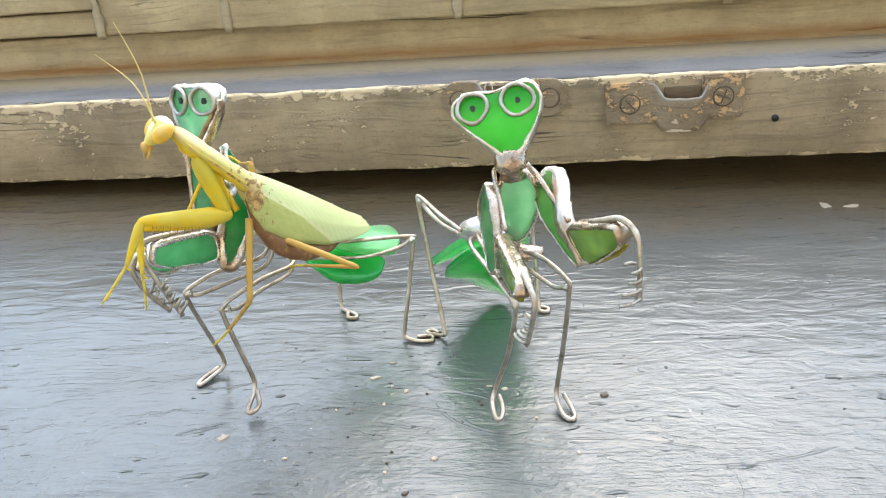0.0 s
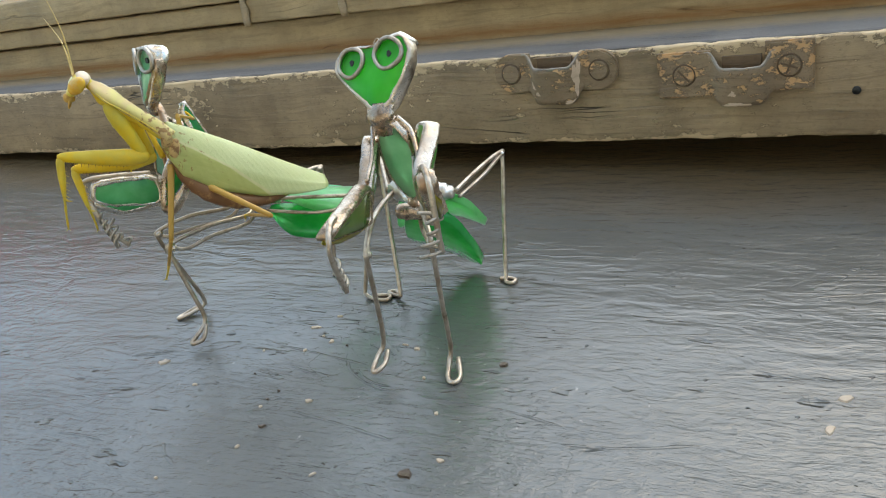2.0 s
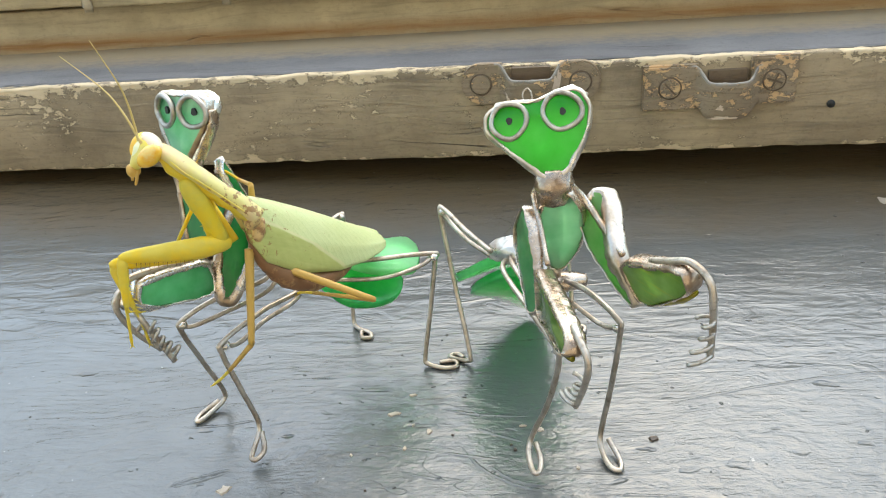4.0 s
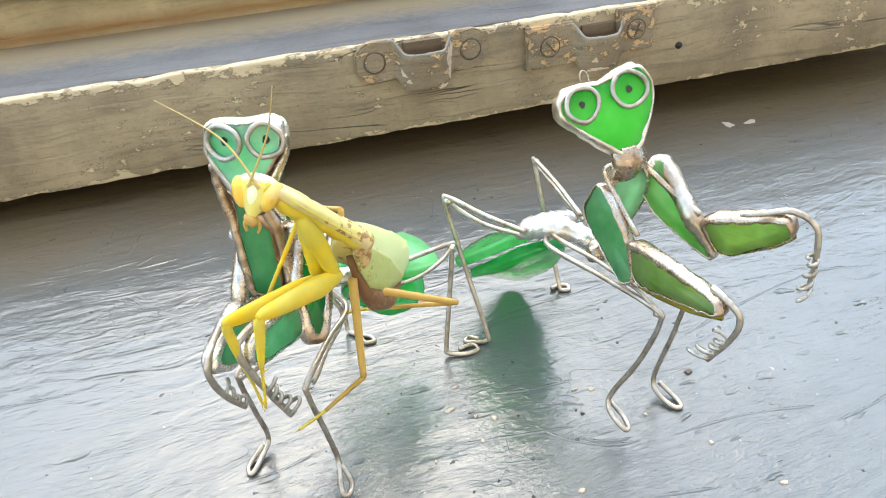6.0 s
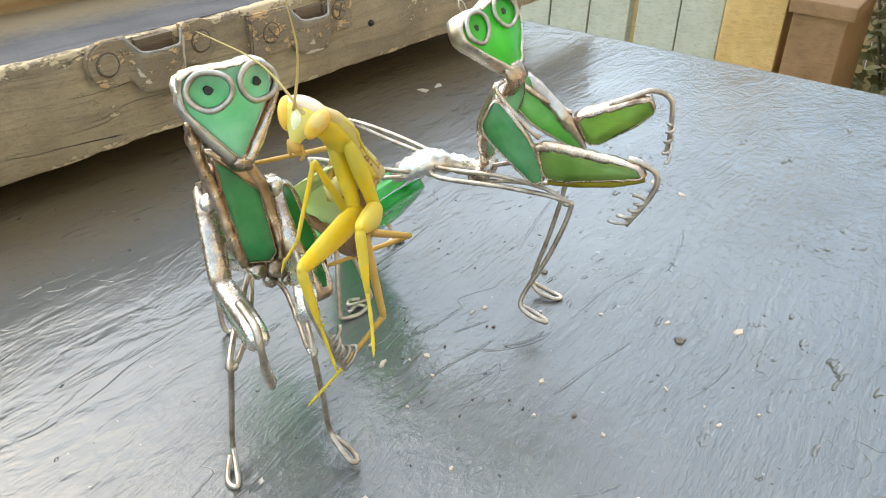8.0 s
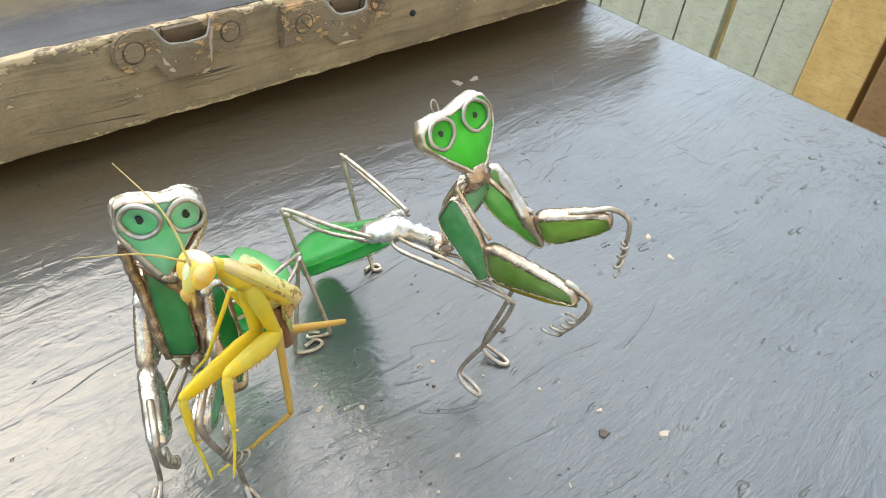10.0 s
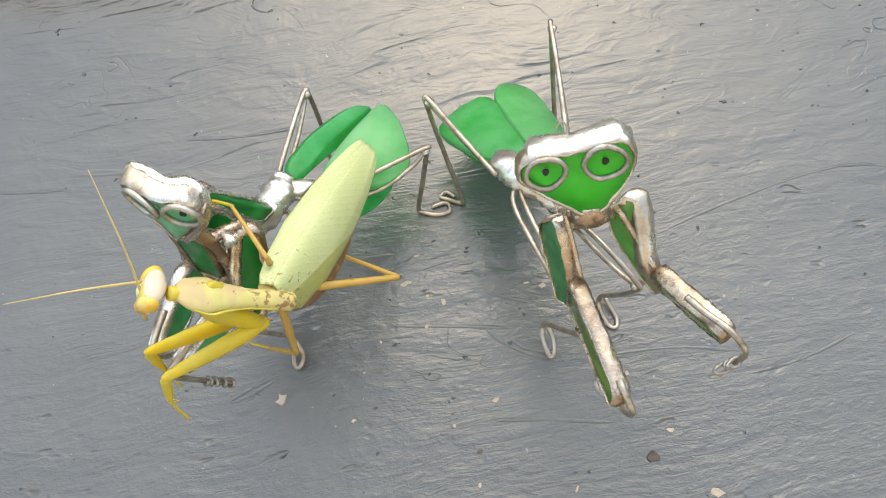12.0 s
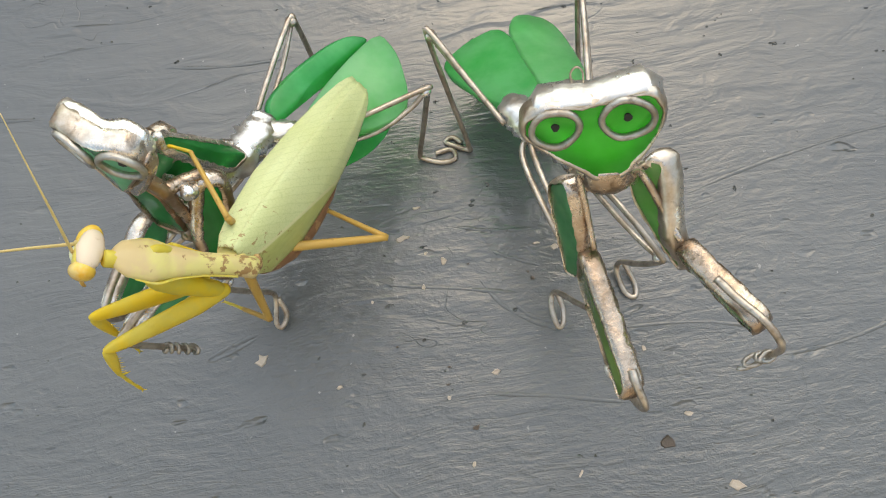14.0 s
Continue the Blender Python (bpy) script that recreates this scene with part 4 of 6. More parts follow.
    claw(root, [(41.0, 214.5, 64.4), (41.5, 211.0, 64.0), (43.0, 206.4, 60.8), (42.6, 207.0, 54.5), (41.4, 212.4, 44.0)], (42.6, 207.8, 53.5), (41.3, 212.4, 44.0), 4, 2.8, (-0.5, 0.85, 0.2))
    up_r = [(51.6, 257.0, 76.8), (48.6, 256.2, 68.2), (50.6, 250.4, 62.6), (58.6, 236.6, 54.4), (60.2, 235.6, 55.4), (55.2, 240.0, 66.6), (55.2, 254.8, 76.6)]
    plate("upper_arm", LIME, up_r, 4.6, root, laps=[2.4, 0.4, 0.3, 0.4, 0.9, 3.4, 3.4], out=0.6, seed=7, keep=0.18, lead_mat=DULL)
    fo_r = [(55.6, 239.6, 66.6), (66.2, 220.0, 75.0), (67.8, 218.4, 69.6), (62.8, 233.0, 57.2), (60.4, 235.6, 57.6)]
    plate("forearm", OLIVE, fo_r, 4.6, root, "olive glass forearm with yellow edge", laps=[1.3, 0.9, 0.2, 0.15, 0.4], out=0.5, seed=8, keep=0.16, lead_mat=BRONZE)
    part("glass_edge", bar([(67.8, 218.8, 69.0), (65.4, 226.0, 63.2), (62.6, 233.2, 57.2)], [0.6, 1.8, 1.6, 0.9], steps=6, sides=10), AMBERGLASS, root, "amber-yellow glass edge")
    claw(root, [(60.4, 230.0, 70.8), (63.0, 225.0, 73.4), (66.4, 219.6, 76.0), (69.4, 214.8, 73.6), (70.3, 213.4, 66.0), (70.6, 213.4, 55.7)], (70.3, 213.4, 67.0), (70.6, 213.4, 55.0), 4, 3.0, (-0.9, -0.3, 0))
    band = bar([(44.6, 253.2, 80.0), (48.4, 253.6, 75.2), (52.4, 247.0, 70.2), (55.6, 239.4, 67.2)], [0.8, 0.9, 0.8], steps=6, wobble=0.15)
    part("collar_wire", band, COPPER, root)
    band = bar([(37.0, 253.4, 79.4), (35.4, 255.0, 76.6), (36.8, 249.0, 70.0), (37.8, 241.0, 64.4)], [0.7, 0.75, 0.7], steps=6, wobble=0.15)
    part("collar_wire", band, COPPER, root)
    # pelvis, waist and joints
    body = bmesh.new()
    tube(body, curve([(36.0, 259.6, 47.4), (40.0, 260.2, 47.2), (45.0, 261.4, 46.8), (50.0, 262.8, 46.0)], 5), [2.2, 2.8, 2.8, 2.0], [2.2, 2.6, 2.6, 2.0], sides=12, wobble=0.25, seed=1)
    tube(body, curve([(42.0, 261.6, 47.0), (40.0, 266.0, 47.4), (36.6, 270.6, 48.6)], 5), [3.4, 3.2, 3.4], [2.6, 2.4, 2.8], sides=12, wobble=0.25, seed=2)
    part("pelvis", body, BRONZE, root, "copper-stained solder pelvis")
    waist = bmesh.new()
    tube(waist, curve([(41.4, 264.0, 47.0), (37.0, 269.6, 48.8), (32.0, 275.0, 49.6), (28.2, 281.0, 46.6), (27.0, 284.6, 43.6)], 6), [2.6, 3.6, 4.8, 4.6, 2.8], [2.4, 3.0, 3.8, 3.4, 2.0], sides=14, wobble=0.34, seed=2)
    tube(waist, curve([(31.0, 277.0, 49.0), (36.4, 281.6, 47.0), (42.0, 284.4, 44.4), (45.4, 284.6, 43.2)], 6), [3.2, 3.0, 3.4, 1.8], [2.8, 2.6, 2.6, 1.6], sides=12, wobble=0.34, seed=6)
    part("waist", waist, TIN, root, "lumpy silver solder waist")
    spine = bar([(41.4, 260.5, 49.0), (41.5, 263.2, 62.0), (40.9, 257.6, 76.0)], [1.8, 1.2, 1.6], [1.3, 1.0, 1.3], wobble=0.2, seed=9)
    part("spine", spine, COPPER, root)
    # tail glasses
    part("tail_wing", slab([(25.9, 281.8, 43.0), (11.2, 303.6, 22.6), (17.4, 309.4, 22.6), (29.3, 313.6, 24.0), (34.6, 304.0, 29.0), (36.4, 283.8, 43.0)], 3.2, 2, 0.2, seed=3), LEAF, root)
    part("tail_wing", slab([(36.4, 283.5, 45.0), (34.0, 295.1, 36.6), (31.3, 310.8, 25.6), (33.4, 315.8, 23.2), (37.9, 316.8, 21.4), (44.8, 314.4, 19.4), (47.8, 303.0, 26.6), (48.6, 285.6, 41.0)], 2.8, 3, 0.25, seed=5), FROST, root, "frosted light green glass wing")
    part("abdomen", slab([(28.0, 281.0, 39.5), (15.5, 302.0, 19.0), (23.0, 310.5, 13.4), (36.0, 316.5, 3.6), (42.0, 313.0, 3.2), (46.0, 299.0, 15.6), (43.6, 283.0, 36.6)], 3.4, 2, 0.22, seed=7), EMERALD, root, "emerald green glass abdomen")
    # legs
    leg(root, [(31.6, 274.6, 48.4), (27.6, 268.6, 47.6), (33.0, 247.0, 48.6), (38.6, 231.2, 47.2), (39.4, 229.4, 43.6), (37.4, 233.4, 28.0), (33.6, 239.4, 11.6), (32.2, 236.4, 8.0), (33.0, 230.6, 6.6), (34.6, 230.6, 6.4), (35.4, 234.6, 6.8), (34.4, 239.6, 8.4)], seed=1,
        twin=[(32.4, 274.0, 50.0), (30.0, 269.6, 49.6), (34.0, 250.0, 51.0), (37.6, 236.0, 49.4), (39.2, 230.6, 46.0)])
    leg(root, [(40.6, 266.4, 45.6), (48.4, 252.0, 50.0), (55.2, 240.2, 48.2), (55.8, 238.8, 44.6), (54.8, 241.6, 26.0), (53.4, 245.4, 8.0), (53.0, 243.4, 2.8), (54.6, 237.4, 1.0), (57.2, 236.0, 0.8), (57.8, 239.6, 0.9), (55.4, 245.4, 3.6)], seed=2,
        twin=[(41.2, 264.8, 46.0), (41.0, 264.6, 43.0), (46.6, 254.0, 43.4), (52.0, 245.6, 43.0), (55.4, 239.8, 45.6)])
    leg(root, [(24.6, 277.6, 48.0), (17.4, 290.6, 48.4), (10.2, 303.2, 50.0), (9.4, 303.4, 47.2), (12.8, 295.8, 26.0), (16.6, 287.6, 4.6), (16.0, 287.2, 1.6), (12.4, 289.2, 0.8), (10.0, 290.8, 0.8), (12.2, 292.0, 0.8), (14.6, 289.8, 0.9)], seed=3,
        twin=[(24.4, 279.6, 45.6), (17.6, 291.6, 44.6), (12.0, 300.4, 47.0), (10.2, 303.0, 48.8)])
    leg(root, [(46.8, 283.4, 45.0), (48.8, 302.0, 46.0), (50.6, 321.6, 45.4), (51.0, 321.8, 42.4), (51.8, 313.0, 22.0), (52.8, 304.6, 3.4), (53.2, 303.0, 0.9), (55.8, 302.2, 0.8), (56.4, 304.6, 0.8), (53.6, 305.8, 0.9), (50.2, 304.8, 1.0)], seed=4,
        twin=[(47.8, 283.6, 42.8), (49.6, 302.6, 43.0), (50.4, 316.4, 44.0), (50.8, 321.4, 44.8)])
    return root


def glass_insect_quiet():
    root = thing("glass_mantis", (-40, 280, 0), "sea-green stained-glass mantis sculpture under the live mantis on the sill", "sculpture", "glass mantises on the sill")
    uy = Vector((0.05, 0.17, 0.984))
    ux = Vector((0.95, -0.31, 0.03)).normalized()
    uz = ux.cross(uy).normalized()
    uy = uz.cross(ux).normalized()
    flat = local((-53.6, 265.6, 99.6), ux, uy, uz)
    h = lambda x, y, z=0.0: flat(x, y, z - 0.52 * max(0.0, -x - 0.8))
    outline = [(-9.5, 0.2), (-8.8, 3.2), (-6.4, 4.3), (0, 4.2), (5.0, 4.9), (8.4, 3.5), (8.8, -0.6), (7.2, -3.8), (3.4, -9.2), (-0.6, -14.8), (-1.4, -14.8), (-5.4, -9.4), (-9.2, -3.8)]
    laps = [0.8, 0.7, 0.7, 0.5, 0.5, 0.6, 0.4, 0.3, 0.3, 0.3, 0.3, 0.3, 0.4]
    head = part("head", slab([h(x, y, -1.6) for x, y in outline], 3.4, 2, 0.14, seed=11), HEADMINT, root, "sea-green glass head with wire-ringed eyes")
    part("solder_edge", lead([h(x, y, -2.4) for x, y in outline], 4.6, out=0.5, keep=0.14, seed=11, laps=laps), DULL, head)
    for k, side in enumerate((((-9.5, 0.6), (-9.8, -2.8), (-8.0, -6.8), (-5.0, -11.2), (-2.2, -15.4)), ((9.0, 0.6), (8.8, -3.0), (6.2, -7.8), (3.2, -12.2), (0.4, -16.0)))):
        strip = bmesh.new()
        tube(strip, curve([h(x, y, -2.0) for x, y in side], 5), [0.6, 0.9, 1.2, 1.5, 1.4], [1.8, 2.3, 2.4, 2.2, 1.8], up=uz, sides=12, wobble=0.16, seed=41 + k)
        part("cheek_strip", strip, (RING, BRONZE)[k], head, "browned solder cheek")
    for (x, y, r, s) in ((-4.9, 0.0, 3.9, 0.9), (4.9, 0.2, 3.9, 2.6)):
        eye(head, lambda a, b, c=0.0, x=x, y=y: h(x + a, y + b, c + 0.2), r, s)
    top = bmesh.new()
    tube(top, curve([h(x, y, z) for x, y, z in ((-9.4, -1.0, -3.4), (-8.6, 2.0, -4.4), (-4.5, 3.2, -4.8), (0.5, 3.2, -4.8), (5.0, 3.8, -4.8), (8.0, 2.6, -4.4), (9.0, -0.6, -3.4))], 4), [0.7, 1.3, 1.1, 0.8, 1.1, 1.4, 0.7], [1.2, 2.2, 2.3, 2.1, 2.3, 2.2, 1.2], up=uz, sides=10, wobble=0.18, seed=12)
    part("crown", top, TIN, head, "thick silver solder crown")
    neck = bmesh.new()
    tube(neck, curve([h(-0.8, -14.6, -2.8), h(-0.8, -16.4, -2.6), (-54.4, 269.0, 82.0), (-54.2, 269.6, 78.0)], 4), [1.6, 3.2, 2.8, 1.6], [1.6, 1.6, 1.6, 1.2], up=uz, sides=10, wobble=0.2, seed=13)
    part("neck", neck, BRONZE, root)
    part("collar", slab([(-59.2, 272.4, 86.0), (-55.6, 269.6, 85.4), (-51.6, 267.2, 83.4), (-48.6, 264.8, 77.4), (-50.6, 264.6, 74.6), (-56.6, 269.8, 83.0)], 2.6, 2, 0.2, seed=44), BRONZE, root, "browned solder collar below the head")
    torso = [(-57.2, 271.0, 83.8), (-50.4, 265.0, 75.8), (-50.6, 261.0, 61.2), (-52.4, 261.4, 59.6), (-56.8, 263.8, 60.4), (-57.6, 268.0, 74.0)]
    plate("torso", TORSO, torso, 3.2, root, "green glass torso", lap=0.2, out=0.4, seed=14, keep=0.06, lead_mat=BRONZE)
    for k, (line, wide) in enumerate((([(-60.4, 272.6, 92.6), (-60.0, 272.6, 88.0), (-59.4, 271.2, 81.6), (-58.4, 268.4, 74.0), (-58.2, 265.6, 66.0), (-57.2, 263.4, 59.6)], [0.8, 1.4, 1.4, 1.2, 1.3, 1.2]),
                                      ([(-51.6, 266.6, 81.6), (-49.8, 264.8, 76.4), (-49.2, 262.8, 70.0), (-49.0, 260.8, 63.0), (-50.0, 260.2, 59.0)], [1.4, 1.5, 1.3, 1.4, 1.2]))):
        part("strap", bar(line, wide, [1.7, 1.7, 1.5, 1.4, 1.2], steps=6, sides=10, wobble=0.32, seed=31 + k), BRONZE, root)
    # far arm
    up_f = [(-54.0, 278.6, 73.0), (-50.4, 282.4, 70.0), (-52.4, 279.6, 61.6), (-57.6, 271.6, 53.4), (-62.0, 266.8, 55.4), (-58.8, 272.0, 64.6)]
    plate("upper_arm", SEA_GREEN, up_f, 4.4, root, lap=1.3, out=1.0, seed=15, keep=0.16, lead_mat=COPPER)
    fo_f = [(-62.2, 267.0, 57.6), (-71.8, 246.4, 58.6), (-72.2, 244.6, 55.4), (-67.6, 250.8, 49.6), (-60.4, 265.6, 48.4)]
    plate("forearm", SEA_GREEN, fo_f, 4.2, root, laps=[1.0, 1.4, 1.2, 0.8, 0.8], out=0.8, seed=16, keep=0.16)
    claw(root, [(-68.0, 254.6, 59.0), (-72.0, 246.0, 58.8), (-73.0, 243.8, 54.6), (-70.4, 245.6, 46.0), (-66.4, 248.4, 38.6)], (-71.0, 245.2, 48.0), (-66.6, 248.2, 39.0), 3.5, 1.9, (0.5, 0.8, 0.3))
    # near arm
    up_n = [(-44.6, 268.4, 74.0), (-38.8, 268.4, 70.6), (-40.6, 258.6, 58.0), (-44.8, 251.0, 50.2), (-49.0, 251.6, 51.2), (-49.2, 257.4, 62.4)]
    plate("upper_arm", BOTTLE, up_n, 4.8, root, lap=1.8, out=1.0, seed=17, keep=0.16, lead_mat=COPPER)
    fo_n = [(-50.6, 254.6, 63.2), (-64.0, 239.4, 66.4), (-65.2, 238.0, 60.6), (-62.0, 240.6, 57.6), (-50.0, 252.8, 53.2)]
    plate("forearm", SEA_GREEN, fo_n, 4.2, root, laps=[1.3, 1.5, 0.7, 0.1, 0.6], out=0.6, seed=18, keep=0.15)
    claw(root, [(-52.0, 253.4, 64.0), (-63.6, 239.6, 67.2), (-66.0, 236.6, 64.6), (-62.0, 235.8, 53.6), (-57.3, 235.1, 44.2)], (-62.0, 235.6, 54.0), (-57.5, 235.2, 44.6), 4.5, 2.7, (0.6, -0.2, 0.7))
    for pts in ([(-57.4, 271.4, 80.6), (-55.6, 275.0, 75.0), (-53.0, 279.6, 72.0)], [(-49.6, 265.4, 76.6), (-46.6, 267.4, 74.4), (-42.6, 268.4, 73.4)]):
        part("shoulder_bar", bar(pts, [1.8, 1.6, 1.9], steps=5, wobble=0.3), BRONZE, root)
    for k, (at, size) in enumerate((((-58.6, 272.2, 73.2), (1.6, 1.6, 2.2)), ((-45.6, 264.6, 74.4), (1.9, 1.7, 2.4)))):
        drop = bmesh.new()
        blob(drop, at, size, (0, 15, 0), 0.35, 51.0 + k)
        part("solder_drop", drop, TIN, root, "bright solder lump on the shoulder")
    body = bmesh.new()
    blob(body, (-50.4, 265.4, 58.0), (5.2, 4.4, 3.0), (0, 0, 40), 0.25, 3.0)
    for k, (x, y, z, r) in enumerate(((-54.8, 262.6, 57.6, 2.4), (-51.4, 260.4, 56.8, 2.6), (-48.6, 259.6, 58.0, 2.1), (-52.6, 261.2, 54.2, 2.2), (-49.2, 259.4, 53.8, 1.8))):
        blob(body, (x, y, z), (r, r * 0.9, r * 0.8), (20 * k, 30 * k, 0), 0.4, 4.0 + k)
    part("pelvis", body, COPPER, root, "copper-stained solder pelvis")
    waist = bmesh.new()
    tube(waist, curve([(-50.0, 267.0, 57.0), (-45.6, 273.6, 52.6), (-41.0, 279.4, 48.0), (-37.0, 286.6, 43.8), (-35.0, 291.6, 42.4)], 6), [2.6, 3.0, 4.2, 5.2, 3.0], [2.4, 2.8, 3.4, 3.6, 2.4], sides=14, wobble=0.34, seed=8)
    tube(waist, curve([(-38.0, 285.4, 44.0), (-33.4, 286.6, 43.0), (-28.0, 286.8, 41.6), (-25.6, 287.0, 41.0)], 6), [3.4, 3.2, 2.8, 1.6], [2.8, 2.4, 2.2, 1.4], sides=12, wobble=0.34, seed=10)
    part("waist", waist, TIN, root, "lumpy silver solder waist")
    saddle = [(-57.4, 272.6, 63.0), (-53.0, 277.6, 62.0), (-43.4, 284.6, 47.6), (-39.0, 281.0, 46.4), (-44.6, 272.8, 52.0)]
    plate("back_plate", BOTTLE, saddle, 3.2, root, "dark green glass back", lap=0.9, out=0.9, seed=19, keep=0.18)
    spine_glass = [(-49.0, 275.6, 83.0), (-41.5, 280.2, 57.0), (-38.0, 277.8, 54.4), (-42.0, 274.2, 55.5), (-48.8, 273.2, 78.5)]
    plate("spine_plate", BOTTLE, spine_glass, 2.6, root, "long dark green glass down the back", lap=0.5, out=0.9, seed=20, keep=0.14)
    part("tail_wing", slab([(-26.8, 287.6, 42.6), (-16.6, 301.0, 39.0), (-3.6, 313.2, 34.6), (0.8, 305.6, 34.6), (2.2, 295.0, 35.4), (0.8, 288.4, 35.6), (-10.4, 283.4, 38.6)], 2.8, 2, 0.2, seed=13), FROST, root, "pale frosted green glass wing")
    part("tail_wing", slab([(-35.2, 293.8, 43.0), (-27.2, 303.7, 40.0), (-13.3, 313.7, 35.0), (-5.8, 313.0, 32.0), (-14.5, 306.0, 30.0), (-27.6, 294.4, 37.0), (-32.0, 289.0, 42.0)], 3.0, 2, 0.22, seed=15), EMERALD, root, "emerald green glass wing")
    part("abdomen", slab([(-33.0, 285.6, 38.4), (-20.0, 277.6, 31.0), (-11.0, 282.0, 27.6), (-4.6, 288.0, 26.6), (-3.4, 296.0, 30.0), (-22.0, 292.6, 36.0)], 3.2, 2, 0.2, seed=17), EMERALD, root, "emerald green glass abdomen")
    leg(root, [(-38.6, 283.0, 44.6), (-32.4, 275.5, 39.8), (-41.0, 263.0, 40.4), (-50.0, 251.4, 38.4), (-50.8, 250.2, 35.0), (-48.0, 250.8, 22.0), (-45.4, 251.6, 9.4), (-45.6, 249.0, 5.6), (-46.6, 243.6, 3.2), (-45.0, 242.6, 3.0), (-43.4, 246.0, 3.4), (-44.6, 250.4, 6.4)], seed=5,
        twin=[(-37.6, 282.6, 42.4), (-33.6, 276.6, 36.4), (-42.0, 263.6, 36.0), (-47.4, 255.6, 34.6), (-50.0, 251.6, 36.6)])
    leg(root, [(-40.6, 280.4, 46.0), (-44.2, 279.2, 40.6), (-55.6, 270.4, 40.8), (-65.0, 263.2, 38.0), (-65.8, 262.4, 34.6), (-63.4, 266.6, 20.0), (-61.0, 270.6, 6.4), (-61.6, 269.8, 2.6), (-66.6, 263.4, 0.9), (-68.4, 262.6, 0.8), (-67.8, 265.8, 0.8), (-62.8, 270.0, 2.8)], seed=6,
        twin=[(-39.6, 281.4, 44.0), (-43.0, 278.4, 37.6), (-54.4, 268.8, 36.4), (-62.6, 263.8, 35.4), (-65.2, 262.8, 36.6)])
    leg(root, [(-30.4, 284.6, 41.6), (-12.0, 287.4, 41.4), (6.4, 293.2, 39.4), (7.0, 293.2, 36.4), (4.6, 290.6, 20.0), (2.0, 287.8, 4.2), (2.4, 286.8, 1.4), (7.6, 284.8, 0.8), (12.0, 285.2, 0.8), (11.4, 288.2, 0.8), (6.4, 287.8, 0.9)], seed=7,
        twin=[(-30.2, 282.4, 38.0), (-10.0, 284.0, 36.6), (2.0, 289.4, 37.0), (6.4, 293.0, 38.4)])
    leg(root, [(-36.4, 293.0, 42.6), (-31.0, 305.0, 43.0), (-25.4, 316.6, 42.8), (-24.4, 316.8, 40.0), (-24.0, 315.0, 20.0), (-24.8, 312.6, 3.0), (-23.0, 309.6, 0.9), (-18.6, 306.4, 0.8), (-18.0, 303.6, 0.8), (-21.0, 304.0, 0.8), (-21.6, 307.6, 0.9)], seed=8,
        twin=[(-34.2, 293.4, 40.2), (-29.4, 305.0, 39.6), (-26.0, 314.0, 41.0), (-25.2, 316.4, 42.0)])
    return root


glass_insect_alert()
glass_insect_quiet()


# ---- the live insect ----
AXIS = Vector((0.395, 0.705, -0.572)).normalized()
LAT = Vector((0.817, -0.577, 0.0))
LAT = (LAT - AXIS * LAT.dot(AXIS)).normalized()
DORSAL = LAT.cross(AXIS).normalized()
ROLL = radians(30)
LAT, DORSAL = LAT * math.cos(ROLL) - DORSAL * math.sin(ROLL), DORSAL * math.cos(ROLL) + LAT * math.sin(ROLL)
ROOT = Vector((-35.0, 249.6, 83.2))
PIVOT = Vector((-34.6, 246.0, 80.6))


def in_body(x, y, z):
    return ROOT + AXIS * x + LAT * y + DORSAL * z


def tegmen(side):
    """One folded forewing, in the wings' own axes."""
    bm = bmesh.new()
    length, rows, cols = 64.4, 40, 14
    stations = (0.0, 0.05, 0.15, 0.35, 0.6, 0.8, 0.92, 0.97, 1.0)
    if side > 0:
        widths = (4.0, 8.0, 12.4, 14.6, 13.4, 10.2, 7.2, 5.6, 3.8)
        drops = (4.4, 7.6, 10.4, 10.6, 8.0, 4.2, 1.8, 0.9, 0.3)
    else:
        widths = (2.8, 4.2, 5.6, 7.0, 6.8, 5.8, 4.8, 4.0, 3.0)
        drops = (3.0, 4.0, 4.8, 5.2, 4.2, 2.4, 1.2, 0.7, 0.3)
    top, low = [], []
    for i in range(rows + 1):
        s = i / rows
        w, drop = float(np.interp(s, stations, widths)), float(np.interp(s, stations, drops))
        a_row, b_row = [], []
        for j in range(cols + 1):
            v = -0.12 + 1.12 * j / cols
            y = side * w * v * (1.0 - 0.12 * max(0, v) ** 2) + 0.6
            z = 0.5 * math.sin(math.pi * min(1.0, s * 1.15)) - 0.4 - drop * abs(v) ** 1.7 + side * 0.16
            z += 0.12 * math.sin(60 * s + 6 * v) * max(0, v) * (1 - v) + 0.34 * math.exp(-((v - 0.58) / 0.05) ** 2) - 0.9 * max(0.0, v - 0.58) * side
            a_row.append(bm.verts.new((length * s, y, z)))
            b_row.append(bm.verts.new((length * s, y * 0.97, z - 0.34)))
        top.append(a_row)
        low.append(b_row)
    for i in range(rows):
        for j in range(cols):
            bm.faces.new((top[i][j], top[i][j + 1], top[i + 1][j + 1], top[i + 1][j]))
            bm.faces.new((low[i][j], low[i + 1][j], low[i + 1][j + 1], low[i][j + 1]))
        for j in (0, cols):
            bm.faces.new((top[i][j], top[i + 1][j], low[i + 1][j], low[i][j]))
    for i in (0, rows):
        for j in range(cols):
            bm.faces.new((top[i][j], low[i][j], low[i][j + 1], top[i][j + 1]))
    return bm


def wing_part(name, bm, mat, parent, label=""):
    ob = part(name, bm, mat, None, label)
    ob.parent = parent
    turn = Matrix((AXIS, LAT, DORSAL)).transposed().to_4x4()
    ob.matrix_basis = Matrix.Translation((ROOT - ORIGIN[parent.name]) * MM) @ turn
    return ob


